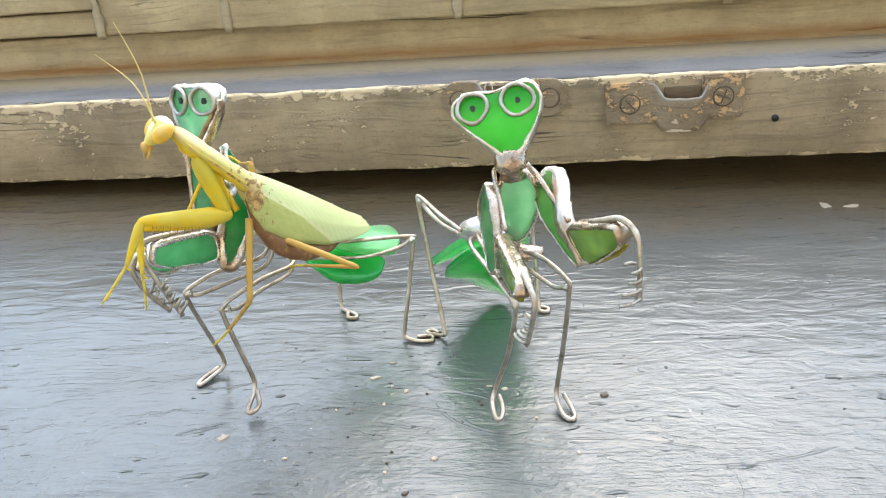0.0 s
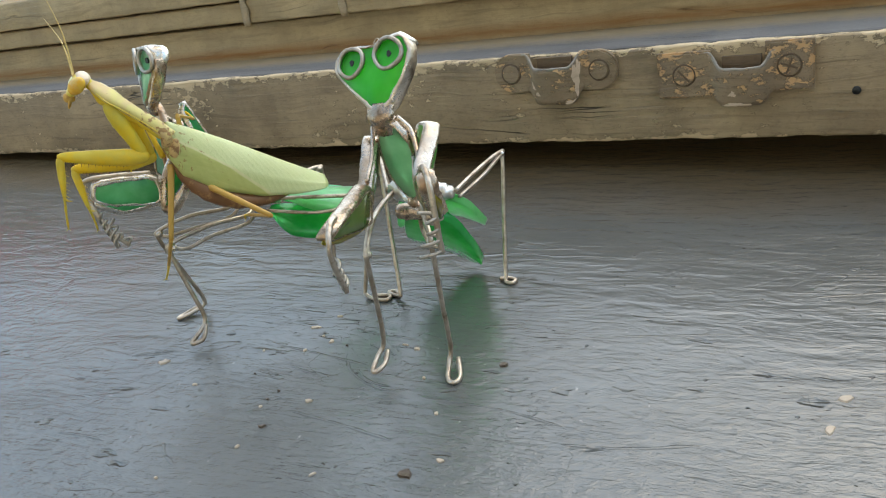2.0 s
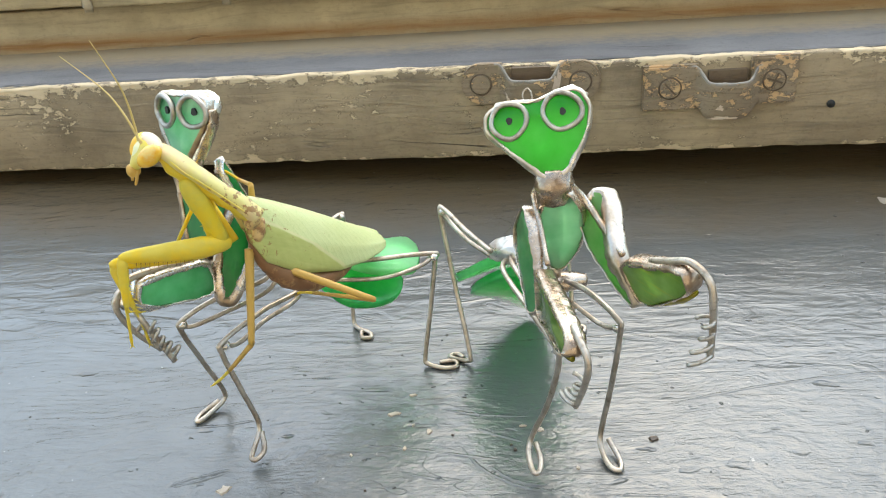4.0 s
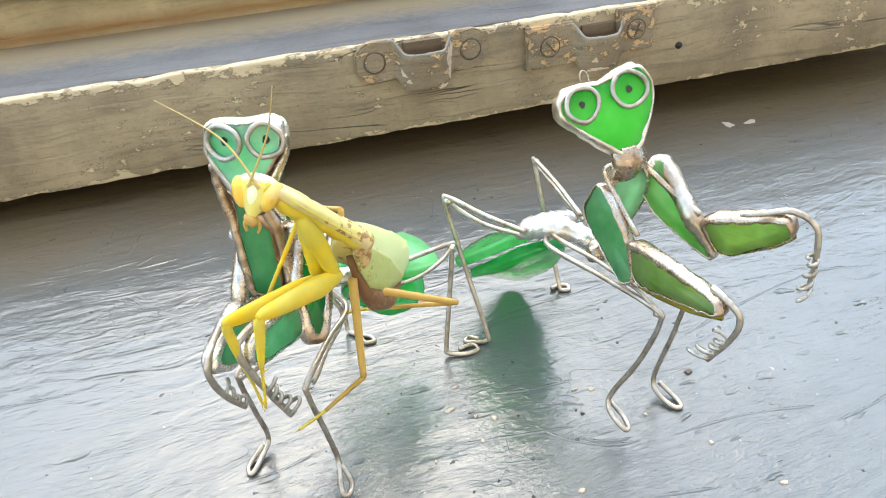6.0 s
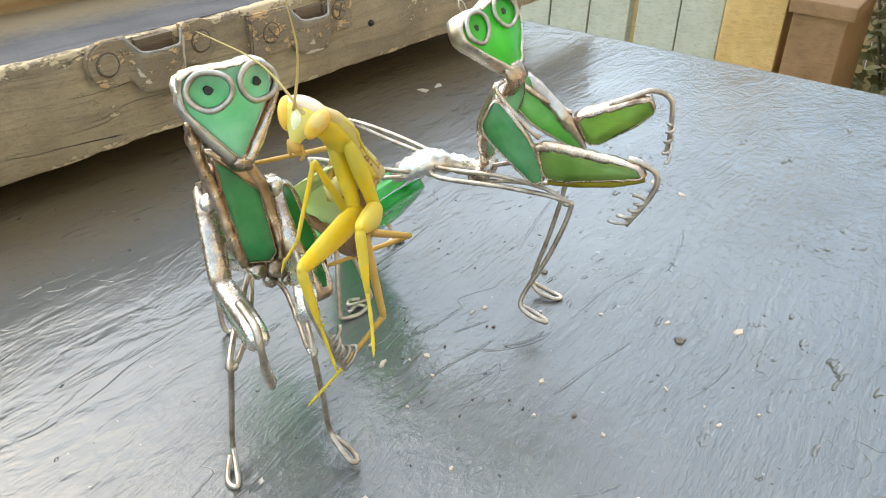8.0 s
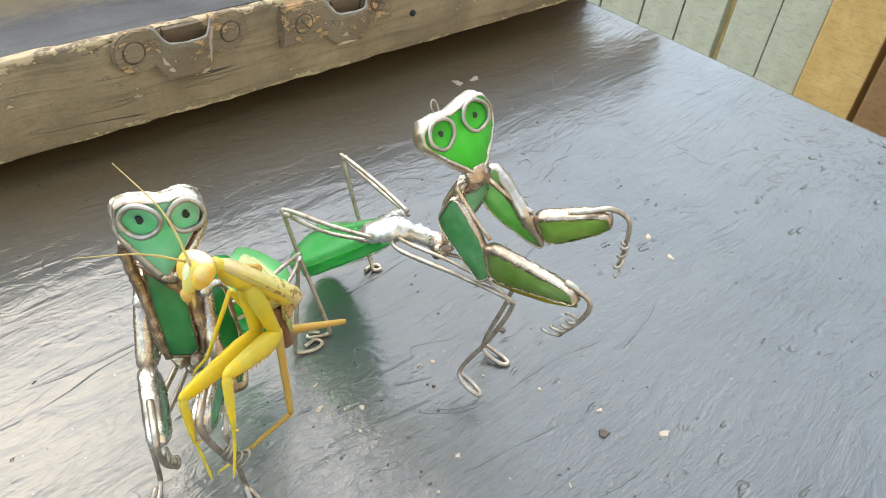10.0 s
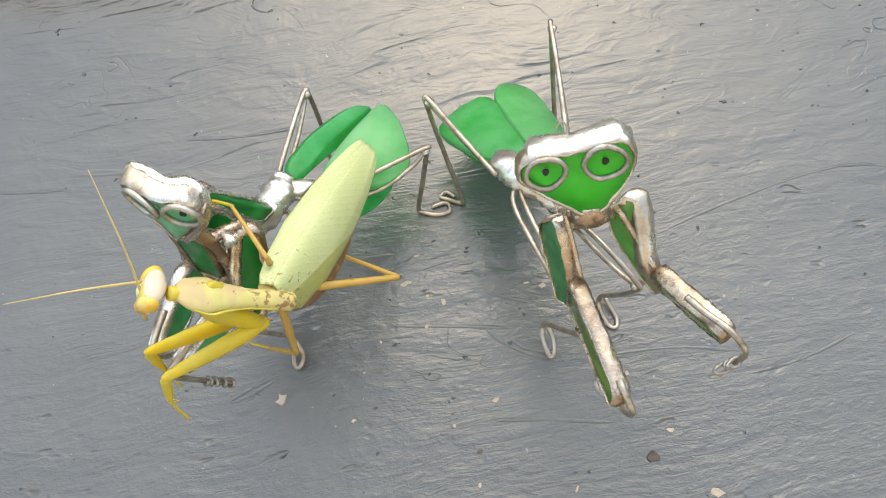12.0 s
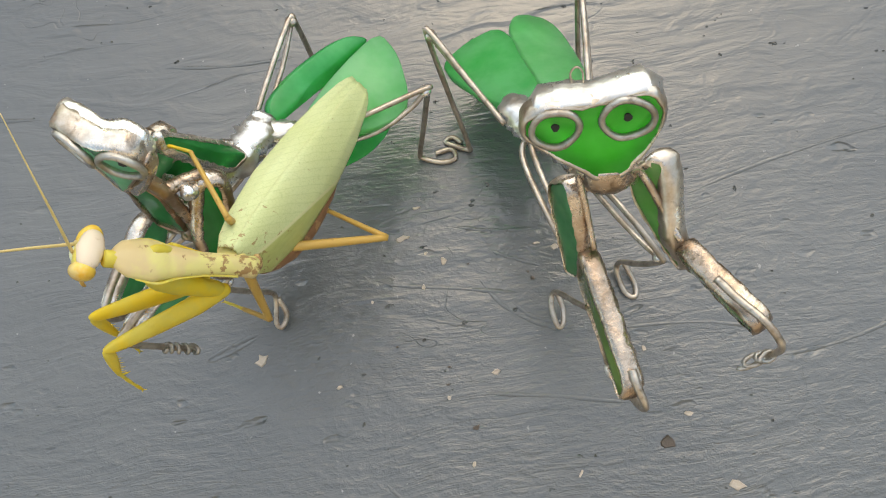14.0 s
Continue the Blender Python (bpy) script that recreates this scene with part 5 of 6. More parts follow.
insect = thing("praying_mantis", (-36, 255, 60), "live pale green and yellow praying mantis clinging to the glass sculpture", "praying mantis")
wing_part("forewing", tegmen(1), WING, insect, "pale green leaf-veined forewing")
wing_part("forewing", tegmen(-1), WING, insect, "pale green leaf-veined forewing")
belly = bmesh.new()
tube(belly, curve([in_body(4, 4.0, -6.4), in_body(10, 9.0, -11.4), in_body(20, 12.2, -13.8), in_body(31, 12.4, -12.9), in_body(43, 9.6, -9.4), in_body(54, 3.6, -4.6)], 5), [1.4, 2.2, 3.0, 3.2, 2.4, 0.8], [1.4, 2.0, 2.8, 2.8, 2.0, 0.7], up=DORSAL, sides=14, wobble=0.06, seed=3)
for v in belly.verts:
    s = (v.co - ROOT).dot(AXIS)
    v.co += DORSAL * (0.22 * math.sin(s * 1.15))
part("abdomen", belly, BELLY, insect, "segmented brown abdomen")
chest = bmesh.new()
tube(chest, curve([PIVOT + Vector((0.4, 0.2, -0.6)), in_body(1.5, 1.6, -4.4), in_body(9, 1.8, -7.0)], 5), [2.0, 3.0, 4.2], [1.8, 2.4, 3.4], up=DORSAL, sides=12, wobble=0.15, seed=6)
part("thorax", chest, CHEST, insect)

side_bm = bmesh.new()
blob(side_bm, (-34.0, 246.0, 78.2), (1.9, 1.8, 3.0), (0, 25, 0), 0.2, 3.0, 4)
blob(side_bm, (-33.4, 247.4, 74.2), (1.8, 1.8, 3.6), (0, 20, 0), 0.2, 5.0, 3)
part("thorax_side", side_bm, FLAKY, insect, "brown flaky side of the thorax")

# the front of the body, in the pose that it has at first
NECK = Vector((-50.6, 239.2, 99.0))
D1 = (NECK - PIVOT).normalized()
S1 = D1.cross(Vector((0, 0, 1))).normalized()
if S1.y > 0:
    S1 = -S1
U1 = S1.cross(D1).normalized()
if U1.z < 0:
    U1 = -U1


def in_front(x, y, z):
    return PIVOT + D1 * x + S1 * y + U1 * z


back = bmesh.new()
tube(back, curve([in_front(-3.0, 0, -0.2), in_front(3, 0, 0.2), in_front(8.4, 0, 0.0), in_front(14.8, 0, 0.0), in_front(19, 0, 0.0), in_front(23.4, 0, 0.0), in_front(25.6, 0, -0.2)], 5), [2.4, 2.2, 2.4, 3.5, 4.6, 3.8, 1.5], [2.2, 2.0, 1.8, 1.9, 1.9, 1.6, 1.0], up=U1, sides=16)
for v in back.verts:
    q = v.co - PIVOT
    x, yy, z = q.dot(D1), q.dot(S1), q.dot(U1)
    v.co += U1 * (0.35 * math.exp(-(yy / 0.5) ** 2) - 0.25 * math.exp(-((x - 15.5) / 0.7) ** 2)) * (1 if z > 0 else 0)
front = part("pronotum", back, PRONOTUM, insect, "long pale yellow-green back shield with brown stains", origin=PIVOT)
rim = bmesh.new()
for sgn in (-1, 1):
    tube(rim, curve([in_front(1, sgn * 2.3, -0.2), in_front(8, sgn * 2.4, -0.3), in_front(14, sgn * 3.5, -0.3), in_front(18, sgn * 4.7, -0.3), in_front(22, sgn * 3.9, -0.2)], 5), 0.34, 0.16, up=U1, sides=6)
part("margin", rim, HEADSKIN, front, origin=PIVOT)
breast = bmesh.new()
tube(breast, curve([in_front(-1.5, 0, -1.6), in_front(5, 0, -1.5), in_front(12, 0, -1.6), in_front(18, 0, -1.9), in_front(22, 0, -1.5), in_front(24.6, 0, -0.8)], 5), [1.5, 1.7, 2.2, 3.3, 2.9, 1.2], [1.2, 1.4, 1.6, 1.9, 1.6, 0.9], up=U1, sides=14)
for v in breast.verts:
    x = (v.co - PIVOT).dot(D1)
    v.co -= U1 * (0.22 * math.sin(x * 1.3) + 0.18 * rough_at(v.co, 0.5, 4.0))
part("breast", breast, YELLOW, front, "yellow underside of the thorax", origin=PIVOT)
throat = bar([in_front(23, 0, -0.4), in_front(27.0, 0, -0.4)], [1.7, 1.6], steps=4, sides=10)
part("neck", throat, YELLOW, front, origin=PIVOT)

HC = Vector((-53.8, 237.8, 100.6))
FACE = Vector((-0.62, -0.45, -0.64)).normalized()
HU = (Vector((-0.45, -0.35, 0.82)) - FACE * Vector((-0.45, -0.35, 0.82)).dot(FACE)).normalized()
HS = HU.cross(FACE).normalized()


def in_head(x, y, z):
    """x to the side, y towards the mouth, z out of the face."""
    return HC + HS * x + FACE * y + HU * z


skull = bmesh.new()
blob(skull, (0, 0, 0), (1, 1, 1), wobble=0.0, detail=4)
for v in skull.verts:
    x, yy, z = v.co
    half = 4.6 * (1 - 0.72 * max(0, yy) ** 0.9) * (1 - 0.1 * max(0, -yy))
    v.co = in_head(x * half, yy * (7.0 if yy > 0 else 2.4) , z * (2.4 - 0.5 * max(0, yy)))
head = part("head", skull, HEADSKIN, insect, "triangular pale head", origin=HC)
for sgn in (-1, 1):
    e = bmesh.new()
    blob(e, (0, 0, 0), (1, 1, 1), wobble=0.0, detail=4)
    for v in e.verts:
        x, yy, z = v.co
        v.co = in_head(sgn * (3.3 - 0.8 * yy) + x * 1.95 * (1 - 0.18 * yy), 1.2 + yy * 3.3, 0.0 + z * 2.3)
    part("compound_eye", e, EYE, head, "amber compound eye", origin=HC)
cap = bmesh.new()
blob(cap, (0, 0, 0), (1, 1, 1), wobble=0.0, detail=3)
for v in cap.verts:
    x, yy, z = v.co
    v.co = in_head(x * 4.3, -1.3 + yy * 1.9, -0.2 + z * (2.4 + 0.12 * math.cos(9.0 * x)))
part("crown", cap, CROWN, head, "pinkish white crown of the head", origin=HC)
mask = bmesh.new()
blob(mask, (0, 0, 0), (1, 1, 1), wobble=0.0, detail=3)
for v in mask.verts:
    x, yy, z = v.co
    v.co = in_head(x * (1.6 - 0.4 * yy), 1.4 + yy * 3.2, 0.75 + z * (1.9 - 0.35 * yy) + 0.12 * math.cos(5.0 * yy))
part("face", mask, FRONS, head, "white-yellow face between the eyes", origin=HC)
mouth = bmesh.new()
blob(mouth, in_head(0, 6.6, -0.5), (1.6, 1.9, 1.6), wobble=0.35, detail=3)
for sgn in (-1, 1):
    tube(mouth, curve([in_head(sgn * 0.9, 6.2, -0.8), in_head(sgn * 1.7, 7.6, -1.4), in_head(sgn * 1.2, 9.0, -2.2)], 4), [0.5, 0.42, 0.3], sides=6)
part("mouth", mouth, OCHRE, head, "brownish mouth", origin=HC)
# where the antennae point while the head faces forward, turns, and hangs
ANTENNA_TIPS = {1: (Vector((-73.5, 250.0, 121.0)), Vector((-73.0, 259.0, 119.0)), Vector((-61.0, 266.0, 114.0)), Vector((-60.5, 272.0, 113.8)), Vector((-74.0, 250.0, 122.8))),
                -1: (Vector((-62.0, 242.0, 131.5)), Vector((-50.1, 235.0, 125.0)), Vector((-72.0, 250.0, 104.0)), Vector((-65.0, 239.7, 124.5)), Vector((-55.0, 232.0, 124.0)))}
antennae = []
for sgn in (-1, 1):
    a = bmesh.new()
    blob(a, in_head(sgn * 0.95, -0.2, 2.1), (0.5, 0.5, 0.5), wobble=0.0, detail=2)
    tip = ANTENNA_TIPS[sgn][0]
    base = in_head(sgn * 0.95, -0.2, 2.4)
    tip = base.lerp(tip, 0.88)
    mid = base.lerp(tip, 0.5) + Vector((1.0, 0.5, 2.6))
    tube(a, curve([base, base.lerp(mid, 0.5) + Vector((0.4, 0.2, 0.9)), mid, tip], 8), [0.33, 0.25, 0.18, 0.08], sides=7)
    antennae.append((sgn, part("antenna", a, ANTENNA, head, "thin thread-like antenna", origin=base), base))


def spines(bm, a, b, count, long, out, r=0.16):
    for i in range(count):
        u = (i + 0.5) / count
        p = Vector(a).lerp(Vector(b), u)
        tube(bm, [p, p + Vector(out) * long * (0.75 + 0.5 * (i % 2))], [r, 0.03], sides=5)


def foreleg(base, joints, inward):
    """Grasping leg: the coxa, and the spined femur that carries the tibia and the thin tarsus. joints: where it is at first."""
    base = Vector(base)
    troch, knee, tib, tar = (Vector(p) for p in joints)
    inward = Vector(inward)
    plane = (knee - troch).cross(base - troch).normalized()
    along = (knee - troch).normalized()
    bm = bmesh.new()
    tube(bm, curve([base, base.lerp(troch, 0.15), base.lerp(troch, 0.5) + inward * 0.4, base.lerp(troch, 0.85), troch], 5), [0.7, 1.5, 1.8, 1.6, 1.4, 0.8], [0.9, 2.1, 2.6, 2.2, 1.8, 0.9], up=plane.cross(troch - base), sides=12)
    for v in bm.verts:
        v.co += along * 0.12 * rough_at(v.co, 0.8, 2.0)
    spines(bm, base.lerp(troch, 0.15) + along * 1.5, base.lerp(troch, 0.85) + along * 1.7, 11, 0.9, along, 0.2)
    coxa = part("coxa", bm, COXA, insect, origin=troch)
    bm = bmesh.new()
    dn = (tib - knee) - along * (tib - knee).dot(along)
    dn.normalize()
    tube(bm, curve([troch - along * 1.4, troch, troch.lerp(knee, 0.25) + dn * 0.3, troch.lerp(knee, 0.6) + dn * 0.2, troch.lerp(knee, 0.93), knee + along * 0.7], 6), [0.5, 1.4, 1.9, 1.7, 1.2, 0.5], [0.6, 1.9, 2.9, 2.4, 1.6, 0.6], up=dn, sides=14)
    barbs = bmesh.new()
    for off in (-0.7, 0.7):
        spines(barbs, troch.lerp(knee, 0.2) + dn * 2.4 + along.cross(dn) * off, troch.lerp(knee, 0.9) + dn * 1.4 + along.cross(dn) * off, 17, 1.2, dn, 0.17)
    ob = part("foreleg", bm, YELLOW, insect, "yellow grasping foreleg with spines", origin=troch)
    part("spines", barbs, SPINE, ob, "ochre spines with brown tips", origin=troch)
    bm = bmesh.new()
    tube(bm, curve([knee - along * 0.5, knee.lerp(tib, 0.12), knee.lerp(tib, 0.5) - dn * 0.1, tib], 6), [0.6, 1.1, 1.0, 0.5], [0.7, 1.3, 1.2, 0.5], sides=10)
    shin = (tib - knee).normalized()
    spines(bm, knee.lerp(tib, 0.3) - along * 0.9, tib - along * 0.4, 8, 1.3, (shin - along).normalized(), 0.14)
    hook = [tib, tib + shin * 1.2 - along * 0.7, tib + shin * 1.8 - along * 2.2]
    tube(bm, curve(hook, 4), [0.45, 0.3, 0.05], sides=6)
    tibia = part("tibia", bm, YELLOW, ob, origin=knee)
    bm = bmesh.new()
    pts = curve([tib, tib.lerp(tar, 0.5) + inward * 0.6, tar], 8)
    tube(bm, pts, [0.5, 0.36, 0.44, 0.32, 0.4, 0.25], sides=7)
    way = (tar - tib).normalized()
    for sgn in (-1, 1):
        tube(bm, [tar, tar + way * 0.9 + way.orthogonal().normalized() * sgn * 0.6], [0.2, 0.05], sides=5)
    tarsus = part("tarsus", bm, YELLOW, ob, origin=tib)
    return coxa, ob, tibia, tarsus


# the joints of each foreleg on the way: hip ring, knee, ankle, tip
NEAR_POSES = (
    (0.0, (-41.2, 242.3, 72.7), (-59.3, 226.1, 78.7), (-64.7, 223.2, 67.2), (-71.3, 218.8, 58.8)),
    (0.5, (-40.6, 241.4, 73.6), (-59.4, 225.5, 79.8), (-62.2, 226.2, 67.1), (-63.4, 224.2, 56.0)),
    (1.0, (-40.3, 241.0, 74.0), (-59.3, 225.3, 79.9), (-61.6, 225.6, 67.1), (-63.4, 224.1, 56.0)),
    (2.7, (-40.3, 241.5, 73.9), (-58.9, 224.9, 79.9), (-60.8, 222.4, 67.2), (-64.9, 223.9, 56.6)),
    (4.8, (-41.0, 244.1, 72.9), (-61.0, 229.8, 78.0), (-62.5, 229.2, 65.2), (-63.2, 229.9, 53.8)),
    (6.0, (-41.0, 244.1, 72.9), (-61.0, 229.8, 78.0), (-62.5, 229.2, 65.2), (-63.2, 229.9, 53.8)),
    (7.0, (-39.2, 241.0, 73.6), (-59.7, 229.0, 81.8), (-61.0, 226.2, 69.0), (-64.6, 221.8, 59.0)),
    (8.7, (-39.2, 240.7, 73.6), (-59.5, 229.0, 82.0), (-60.9, 226.1, 69.3), (-64.8, 221.6, 59.3)),
    (10.8, (-40.9, 243.4, 73.3), (-62.6, 234.5, 81.9), (-64.9, 229.2, 70.3), (-65.8, 226.6, 59.1)),
    (12.0, (-39.9, 242.6, 75.8), (-63.4, 233.1, 80.6), (-66.6, 229.3, 68.5), (-66.3, 226.1, 57.3)),
    (14.0, (-39.9, 242.6, 75.8), (-63.4, 233.1, 80.6), (-66.6, 229.3, 68.5), (-66.3, 226.1, 57.3)))
FAR_POSES = (
    (0.0, (-42.8, 248.0, 70.3), (-65.3, 237.4, 72.1), (-65.2, 232.5, 59.9), (-66.7, 233.1, 48.6)),
    (1.0, (-42.4, 246.9, 71.4), (-64.2, 234.8, 72.8), (-62.2, 232.0, 60.0), (-66.2, 235.0, 49.8)),
    (2.7, (-42.1, 245.9, 72.3), (-63.2, 232.5, 72.5), (-59.9, 231.0, 59.5), (-63.8, 236.0, 50.0)),
    (4.8, (-44.6, 246.0, 71.7), (-68.1, 236.0, 73.8), (-66.3, 236.7, 61.0), (-63.9, 235.3, 49.8)),
    (6.0, (-44.6, 246.0, 71.7), (-68.1, 236.0, 73.8), (-66.3, 236.7, 61.0), (-63.9, 235.3, 49.8)),
    (7.0, (-44.0, 242.6, 74.0), (-68.1, 236.3, 74.3), (-66.1, 234.1, 61.2), (-64.7, 231.2, 49.9)),
    (8.7, (-44.0, 242.2, 74.6), (-68.1, 236.3, 74.3), (-66.1, 234.1, 61.2), (-64.7, 231.2, 49.9)),
    (10.8, (-44.1, 246.4, 73.8), (-68.5, 240.4, 74.4), (-69.0, 237.7, 61.7), (-67.8, 233.5, 51.1)),
    (12.0, (-44.4, 245.8, 74.6), (-69.2, 241.7, 72.2), (-69.4, 238.9, 59.5), (-69.5, 236.1, 48.4)),
    (14.0, (-44.4, 245.8, 74.6), (-69.2, 241.7, 72.2), (-69.4, 238.9, 59.5), (-69.5, 236.1, 48.4)))
NEAR_BASE, FAR_BASE = Vector((-46.0, 238.2, 91.6)), Vector((-45.4, 243.2, 90.4))
near_leg = foreleg(NEAR_BASE, NEAR_POSES[0][1:], (0.3, -0.2, 0.2))
far_leg = foreleg(FAR_BASE, FAR_POSES[0][1:], (0.3, 0.2, 0.2))


def walking_leg(points, r, label="", mats=None):
    pts = [Vector(p) for p in points]
    hip, knee, ankle = pts[0], pts[1], pts[2]
    bm = bmesh.new()
    tube(bm, curve([hip, hip.lerp(knee, 0.5), knee], 5), [r * 1.25, r * 1.1, r * 0.85], sides=9, wobble=0.06)
    ob = part("leg", bm, mats or OCHRE, insect, label, origin=hip)
    bm = bmesh.new()
    tube(bm, curve([knee, knee.lerp(ankle, 0.5), ankle], 5), [r * 0.8, r * 0.65, r * 0.6], sides=8, wobble=0.06)
    part("shin", bm, mats or OCHRE, ob, origin=hip)
    bm = bmesh.new()
    tube(bm, curve(pts[2:], 6), [r * 0.5, r * 0.42, r * 0.46, r * 0.34], sides=7, wobble=0.1)
    end = pts[-1]
    way = (pts[-1] - pts[-2]).normalized()
    for sgn in (-1, 1):
        tube(bm, [end, end + way * 1.0 + way.orthogonal().normalized() * sgn * 0.7], [0.2, 0.05], sides=5)
    part("foot", bm, YELLOW, ob, origin=hip)
    return ob


walking_leg([(-36.6, 247.4, 69.0), (-38.4, 239.4, 45.4), (-47.6, 244.6, 33.4), (-51.0, 246.6, 29.4), (-54.6, 248.6, 25.6)], 0.95, "ochre middle leg reaching down")
walking_leg([(-30.6, 253.0, 60.0), (-7.6, 254.2, 48.0), (-27.0, 268.0, 42.4), (-31.6, 271.4, 40.6), (-33.4, 273.6, 38.4)], 0.95, "ochre hind leg folded back")
walking_leg([(-40.0, 248.6, 71.0), (-46.8, 251.4, 84.6), (-55.6, 249.0, 70.0), (-57.4, 250.8, 66.0), (-58.0, 251.4, 63.6)], 0.8, "yellow middle leg gripping the sculpture's arm", YELLOW)
walking_leg([(-36.6, 256.0, 70.0), (-35.6, 255.6, 83.0), (-43.6, 272.6, 77.0), (-47.0, 273.8, 79.0), (-49.6, 274.2, 79.6)], 0.85, "ochre hind leg holding the sculpture's shoulder")

# ---- crumbs of paint on the sill ----
def flake(x, y, sx, sy, turn, seed, mat, h=0.5):
    bm = bmesh.new()
    n = 9
    lo, hi = [], []
    for i in range(n):
        a = 2 * math.pi * i / n
        k = 0.8 + 0.65 * rough_at((math.cos(a) * 2, math.sin(a) * 2, seed), 1.0, seed)
        px, py = sx * k * math.cos(a), sy * k * math.sin(a)
        c, s = math.cos(radians(turn)), math.sin(radians(turn))
        q = (x + px * c - py * s, y + px * s + py * c)
        lo.append(bm.verts.new((*q, 0.0)))
        hi.append(bm.verts.new((x + (q[0] - x) * 0.85, y + (q[1] - y) * 0.85, h * (0.7 + 0.6 * abs(rough_at((i, seed, 0), 1.3))))))
    for i in range(n):
        bm.faces.new((lo[i], lo[(i + 1) % n], hi[(i + 1) % n], hi[i]))
    bm.faces.new(hi)
    bm.faces.new(lo)
    ob = part("paint_flake", bm, mat, origin=(x, y, 0), smooth=False)
    return tagged(ob, "small loose flake of old paint on the sill", "paint flake", "paint flakes")


DARKCRUMB = old_paint("dark_crumb", (0.05, 0.04, 0.03), (0.13, 0.09, 0.06), (0.25, 0.2, 0.15), chip_at=0.62)
FLAKE = old_paint("flake_of_white_paint", (0.38, 0.30, 0.22), (0.52, 0.43, 0.33), (0.36, 0.24, 0.17), chip_at=0.66, cracks=0.0)
FLAKES = ((-7, 263.5, 2.7, 1.3, 10), (4, 255, 1.1, 1.4, 0), (-1, 258, 0.7, 0.5, 20), (-2, 272, 1.5, 0.6, 5), (-3, 248, 0.9, 0.9, 0), (-18.5, 246, 0.5, 0.8, 0), (32, 256, 1.6, 0.5, -8),
          (14, 220.5, 1.5, 1.0, 12), (4, 196, 0.6, 0.9, 0), (75, 180, 2.6, 1.6, -15), (66, 201, 1.8, 0.9, 0), (-53, 234, 2.2, 1.9, 30), (196, 391, 3.2, 4.0, 0), (208, 389, 5.0, 2.0, 8), (57, 221, 0.8, 0.9, 0),
          (27, 171, 1.5, 0.7, -20), (38, 163, 0.8, 0.6, 0), (32, 177, 0.6, 0.5, 0), (-12, 179, 0.7, 0.6, 0), (33, 189, 1.4, 0.5, 60), (37, 254, 1.5, 1.1, 0), (46, 238, 0.9, 0.7, 0), (-31, 223, 1.1, 0.8, 0), (165.5, 245.4, 2.6, 1.9, 40), (161.3, 231.0, 1.6, 2.8, -12), (-0.3, 215.2, 0.8, 0.6, 0))
DIRT = ((58.5, 194, 2.5, 2.0, 0), (6, 206, 1.7, 0.7, 10), (29, 246, 0.8, 0.6, 0), (69, 248.5, 1.7, 1.8, 0),
        (1, 224, 0.7, 0.4, 0), (0, 219, 0.6, 0.35, 0), (-13, 232, 0.4, 0.35, 0), (11, 253, 0.6, 0.35, 0), (28, 248, 0.5, 0.35, 0), (61, 170, 0.6, 0.3, 0))
for i, (x, y, sx, sy, turn) in enumerate(FLAKES):
    flake(x, y, sx, sy, turn, i * 1.7, FLAKE)
for i, (x, y, sx, sy, turn) in enumerate(DIRT):
    tagged(flake(x, y, sx, sy, turn, 40 + i * 1.3, DARKCRUMB, 0.7), "dark brown crumb of dirt on the painted sill", "crumb", "crumbs of dirt")


def turned(rest, now):
    return Vector(rest).rotation_difference(Vector(now)).to_matrix().to_4x4()


def axes(side, face):
    """Side, face and crown of the head as the columns of a turn."""
    side = Vector(side).normalized()
    face = Vector(face)
    face = (face - side * face.dot(side)).normalized()
    return Matrix((side, face, side.cross(face))).transposed().to_4x4()


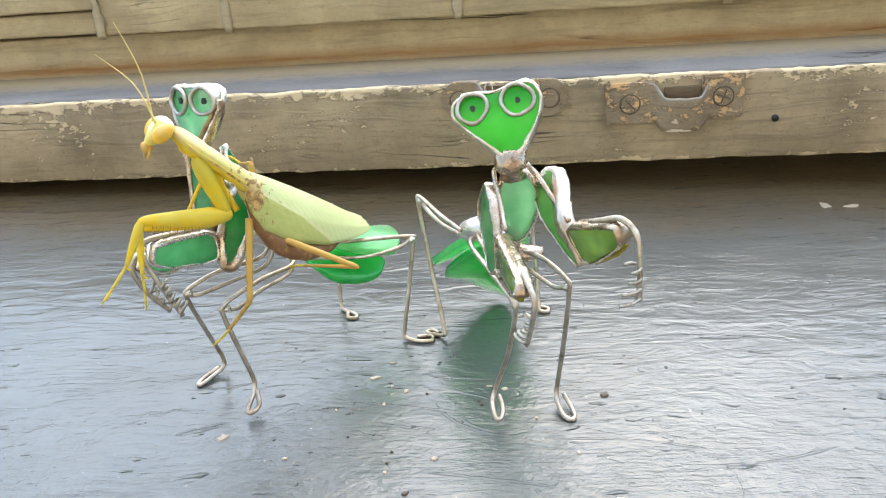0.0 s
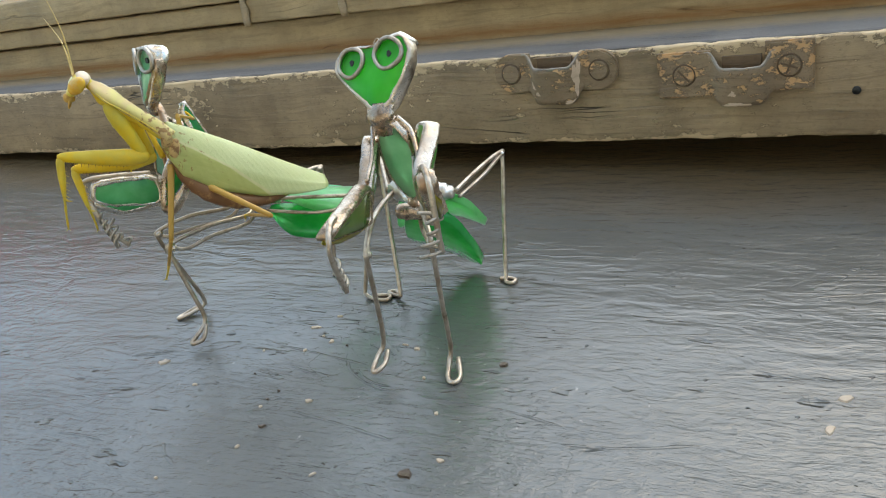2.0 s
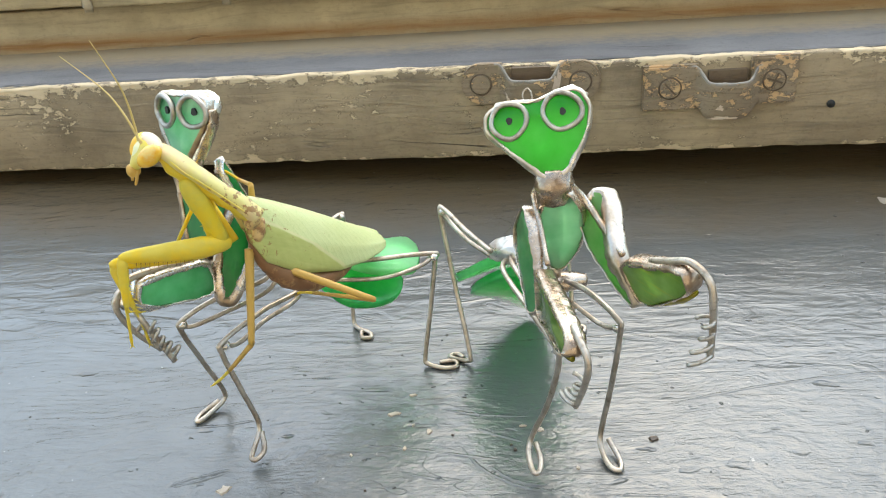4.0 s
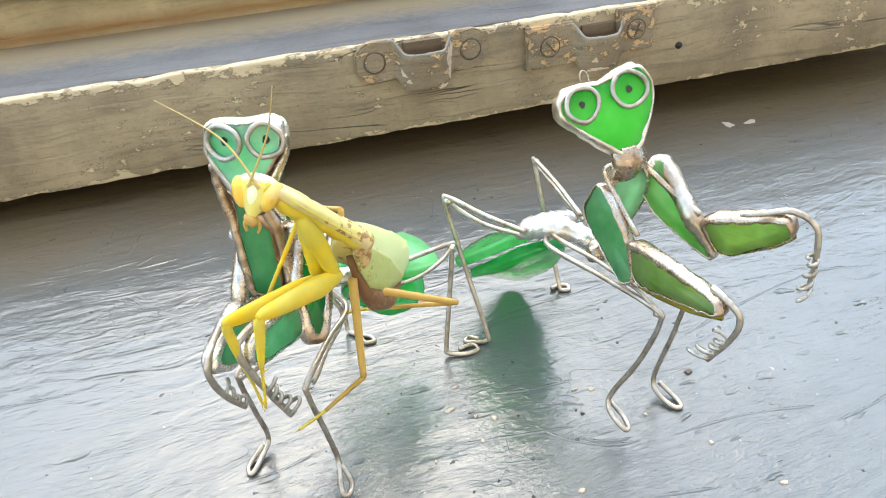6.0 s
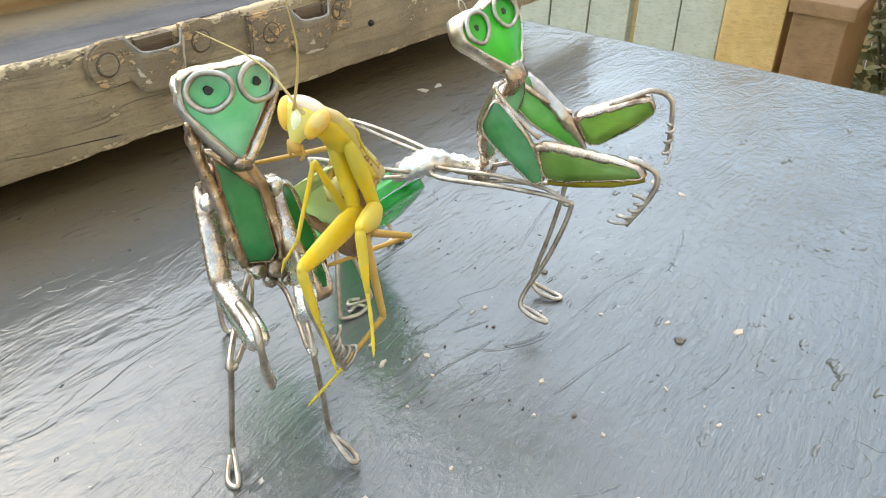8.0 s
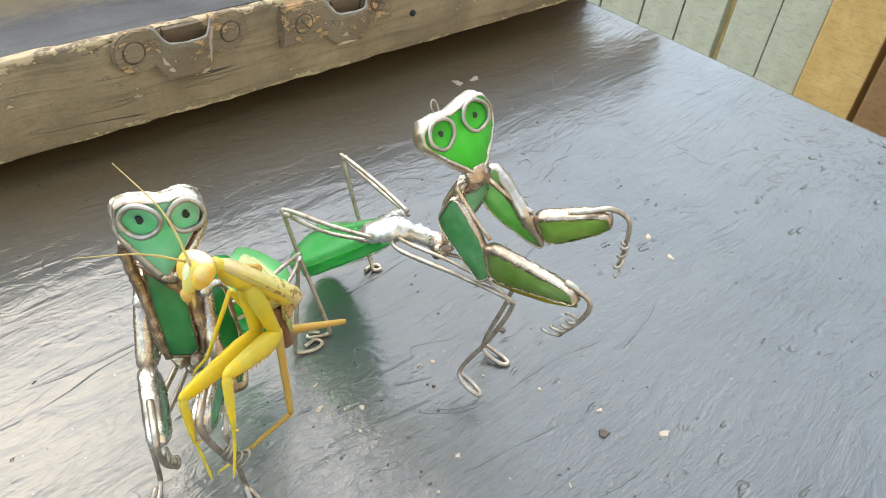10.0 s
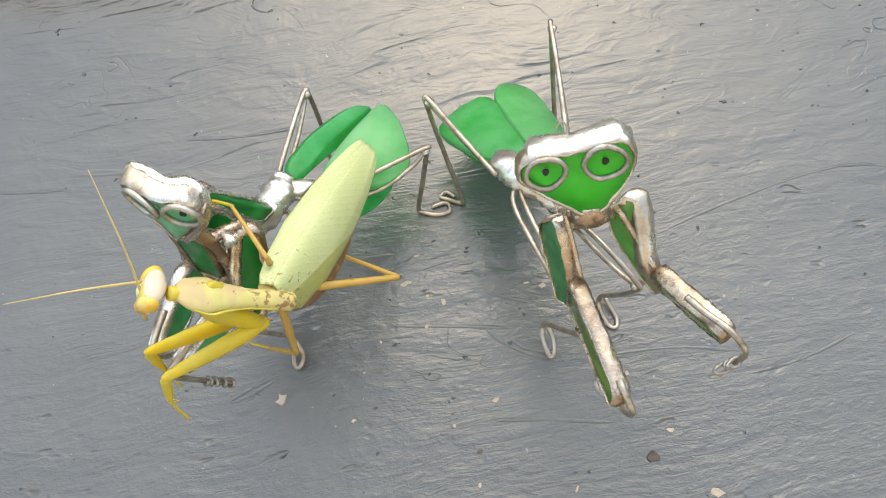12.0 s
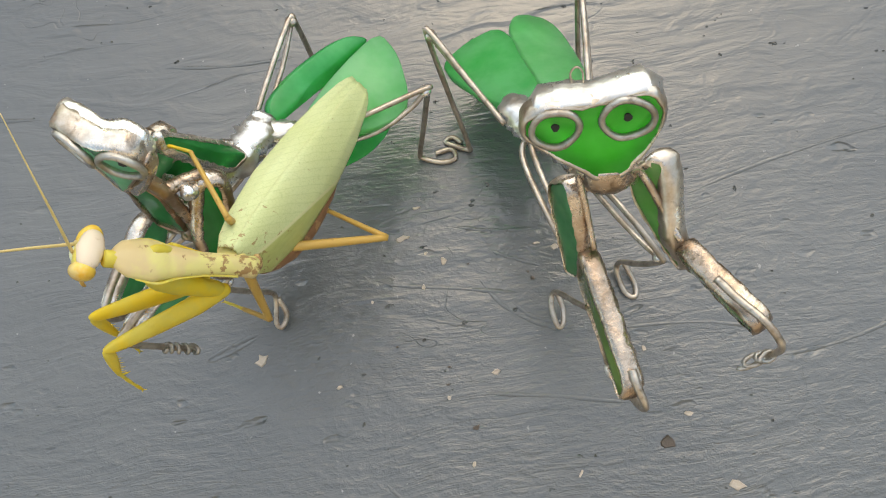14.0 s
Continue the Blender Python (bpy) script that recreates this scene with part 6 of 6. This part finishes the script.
def motions():
    """The live insect turns its front and its head; its legs stay where they hold."""
    base = ORIGIN[insect.name]

    def at(place, turn):
        return Matrix.Translation((Vector(place) - base) * MM) @ turn

    rest_head = axes(HS, FACE)
    looks = {5: ((0.55, -0.82, -0.12), (-0.62, -0.30, -0.72)), 1: (HS, FACE), 2: ((0.80, -0.58, -0.10), (-0.45, -0.42, -0.80)), 4: ((0.12, -0.98, -0.12), (-0.40, -0.12, -0.90)), 3: ((-0.07, -0.90, 0.42), (-0.62, -0.25, -0.70))}
    rows = ((0.0, 1, (-53.3, 238.1, 100.5)), (0.5, 1, (-53.8, 237.9, 100.1)), (1.0, 1, (-54.4, 237.6, 100.7)), (1.5, 1, (-54.1, 237.8, 100.6)), (2.0, 1, (-53.8, 238.0, 100.1)), (2.7, 1, (-53.8, 238.3, 101.2)),
            (4.8, 5, (-54.2, 245.4, 98.4)), (5.5, 5, (-54.6, 245.6, 98.3)), (6.0, 2, (-54.9, 245.6, 98.3)), (6.5, 2, (-54.2, 245.3, 98.6)), (7.0, 2, (-54.0, 244.6, 98.6)), (7.5, 4, (-54.8, 245.3, 99.0)), (8.0, 4, (-55.0, 245.8, 99.4)), (8.7, 4, (-54.7, 245.8, 100.4)),
            (10.8, 3, (-57.6, 249.2, 99.4)), (11.5, 3, (-57.2, 249.2, 99.4)), (12.0, 3, (-57.4, 249.0, 99.4)), (12.5, 3, (-57.0, 249.0, 99.3)), (13.0, 3, (-56.4, 249.0, 99.1)), (14.0, 3, (-56.8, 248.8, 99.2)))
    gap = {1: Vector((3.0, 1.2, -1.5)), 2: Vector((3.4, -1.2, -0.6)), 5: Vector((3.4, -1.2, -0.6)), 4: Vector((3.4, -1.2, -0.6)), 3: Vector((5.0, -1.6, -1.0))}
    rows_front, rows_head = [], []
    for t, k, place in rows:
        neck = Vector(place) + gap[k]
        rows_front.append((t, at(PIVOT, turned(D1, neck - PIVOT))))
        rows_head.append((t, at(place, axes(*looks[k]) @ rest_head.inverted())))
    for base_at, poses, (coxa, femur, tibia, tarsus) in ((NEAR_BASE, NEAR_POSES, near_leg), (FAR_BASE, FAR_POSES, far_leg)):
        rest = [Vector(p) for p in poses[0][1:]]
        times = [p[0] for p in poses]
        keys = []
        for t, k, place in rows:
            joint = PIVOT + turned(D1, Vector(place) + gap[k] - PIVOT).to_3x3() @ (base_at - PIVOT)
            troch = Vector([float(np.interp(t, times, [p[1][i] for p in poses])) for i in range(3)])
            keys.append((t, at(troch, turned(base_at - rest[0], joint - troch))))
        walk(coxa, keys)
        femur_keys, tibia_keys, tarsus_keys = [], [], []
        rest_turn = axes(rest[1] - rest[0], rest[2] - rest[1])
        for t, *joints in poses:
            q = [Vector(p) for p in joints]
            turn = axes(q[1] - q[0], q[2] - q[1]) @ rest_turn.inverted()
            back = turn.to_3x3().inverted()
            femur_keys.append((t, at(q[0], turn)))
            knee_place = rest[1] - rest[0]
            shin = turned(rest[2] - rest[1], back @ (q[2] - q[1]))
            tibia_keys.append((t, Matrix.Translation(knee_place * MM) @ shin))
            ankle = knee_place + shin.to_3x3() @ (rest[2] - rest[1])
            tarsus_keys.append((t, Matrix.Translation(ankle * MM) @ turned(rest[3] - rest[2], back @ (q[3] - q[2]))))
        walk(femur, femur_keys)
        walk(tibia, tibia_keys)
        walk(tarsus, tarsus_keys)
    for sgn, ob, root in antennae:
        keys = []
        for t, k, place in rows:
            turn = (axes(*looks[k]) @ rest_head.inverted()).to_3x3()
            foot = Vector(place) + turn @ (root - HC)
            aim = turn.inverted() @ (ANTENNA_TIPS[sgn][{1: 0, 2: 1, 4: 3, 5: 4, 3: 2}[k]] - foot)
            keys.append((t, Matrix.Translation((root - HC) * MM) @ turned(ANTENNA_TIPS[sgn][0] - root, aim)))
        walk(ob, keys)
    walk(front, rows_front)
    walk(head, rows_head)


motions()
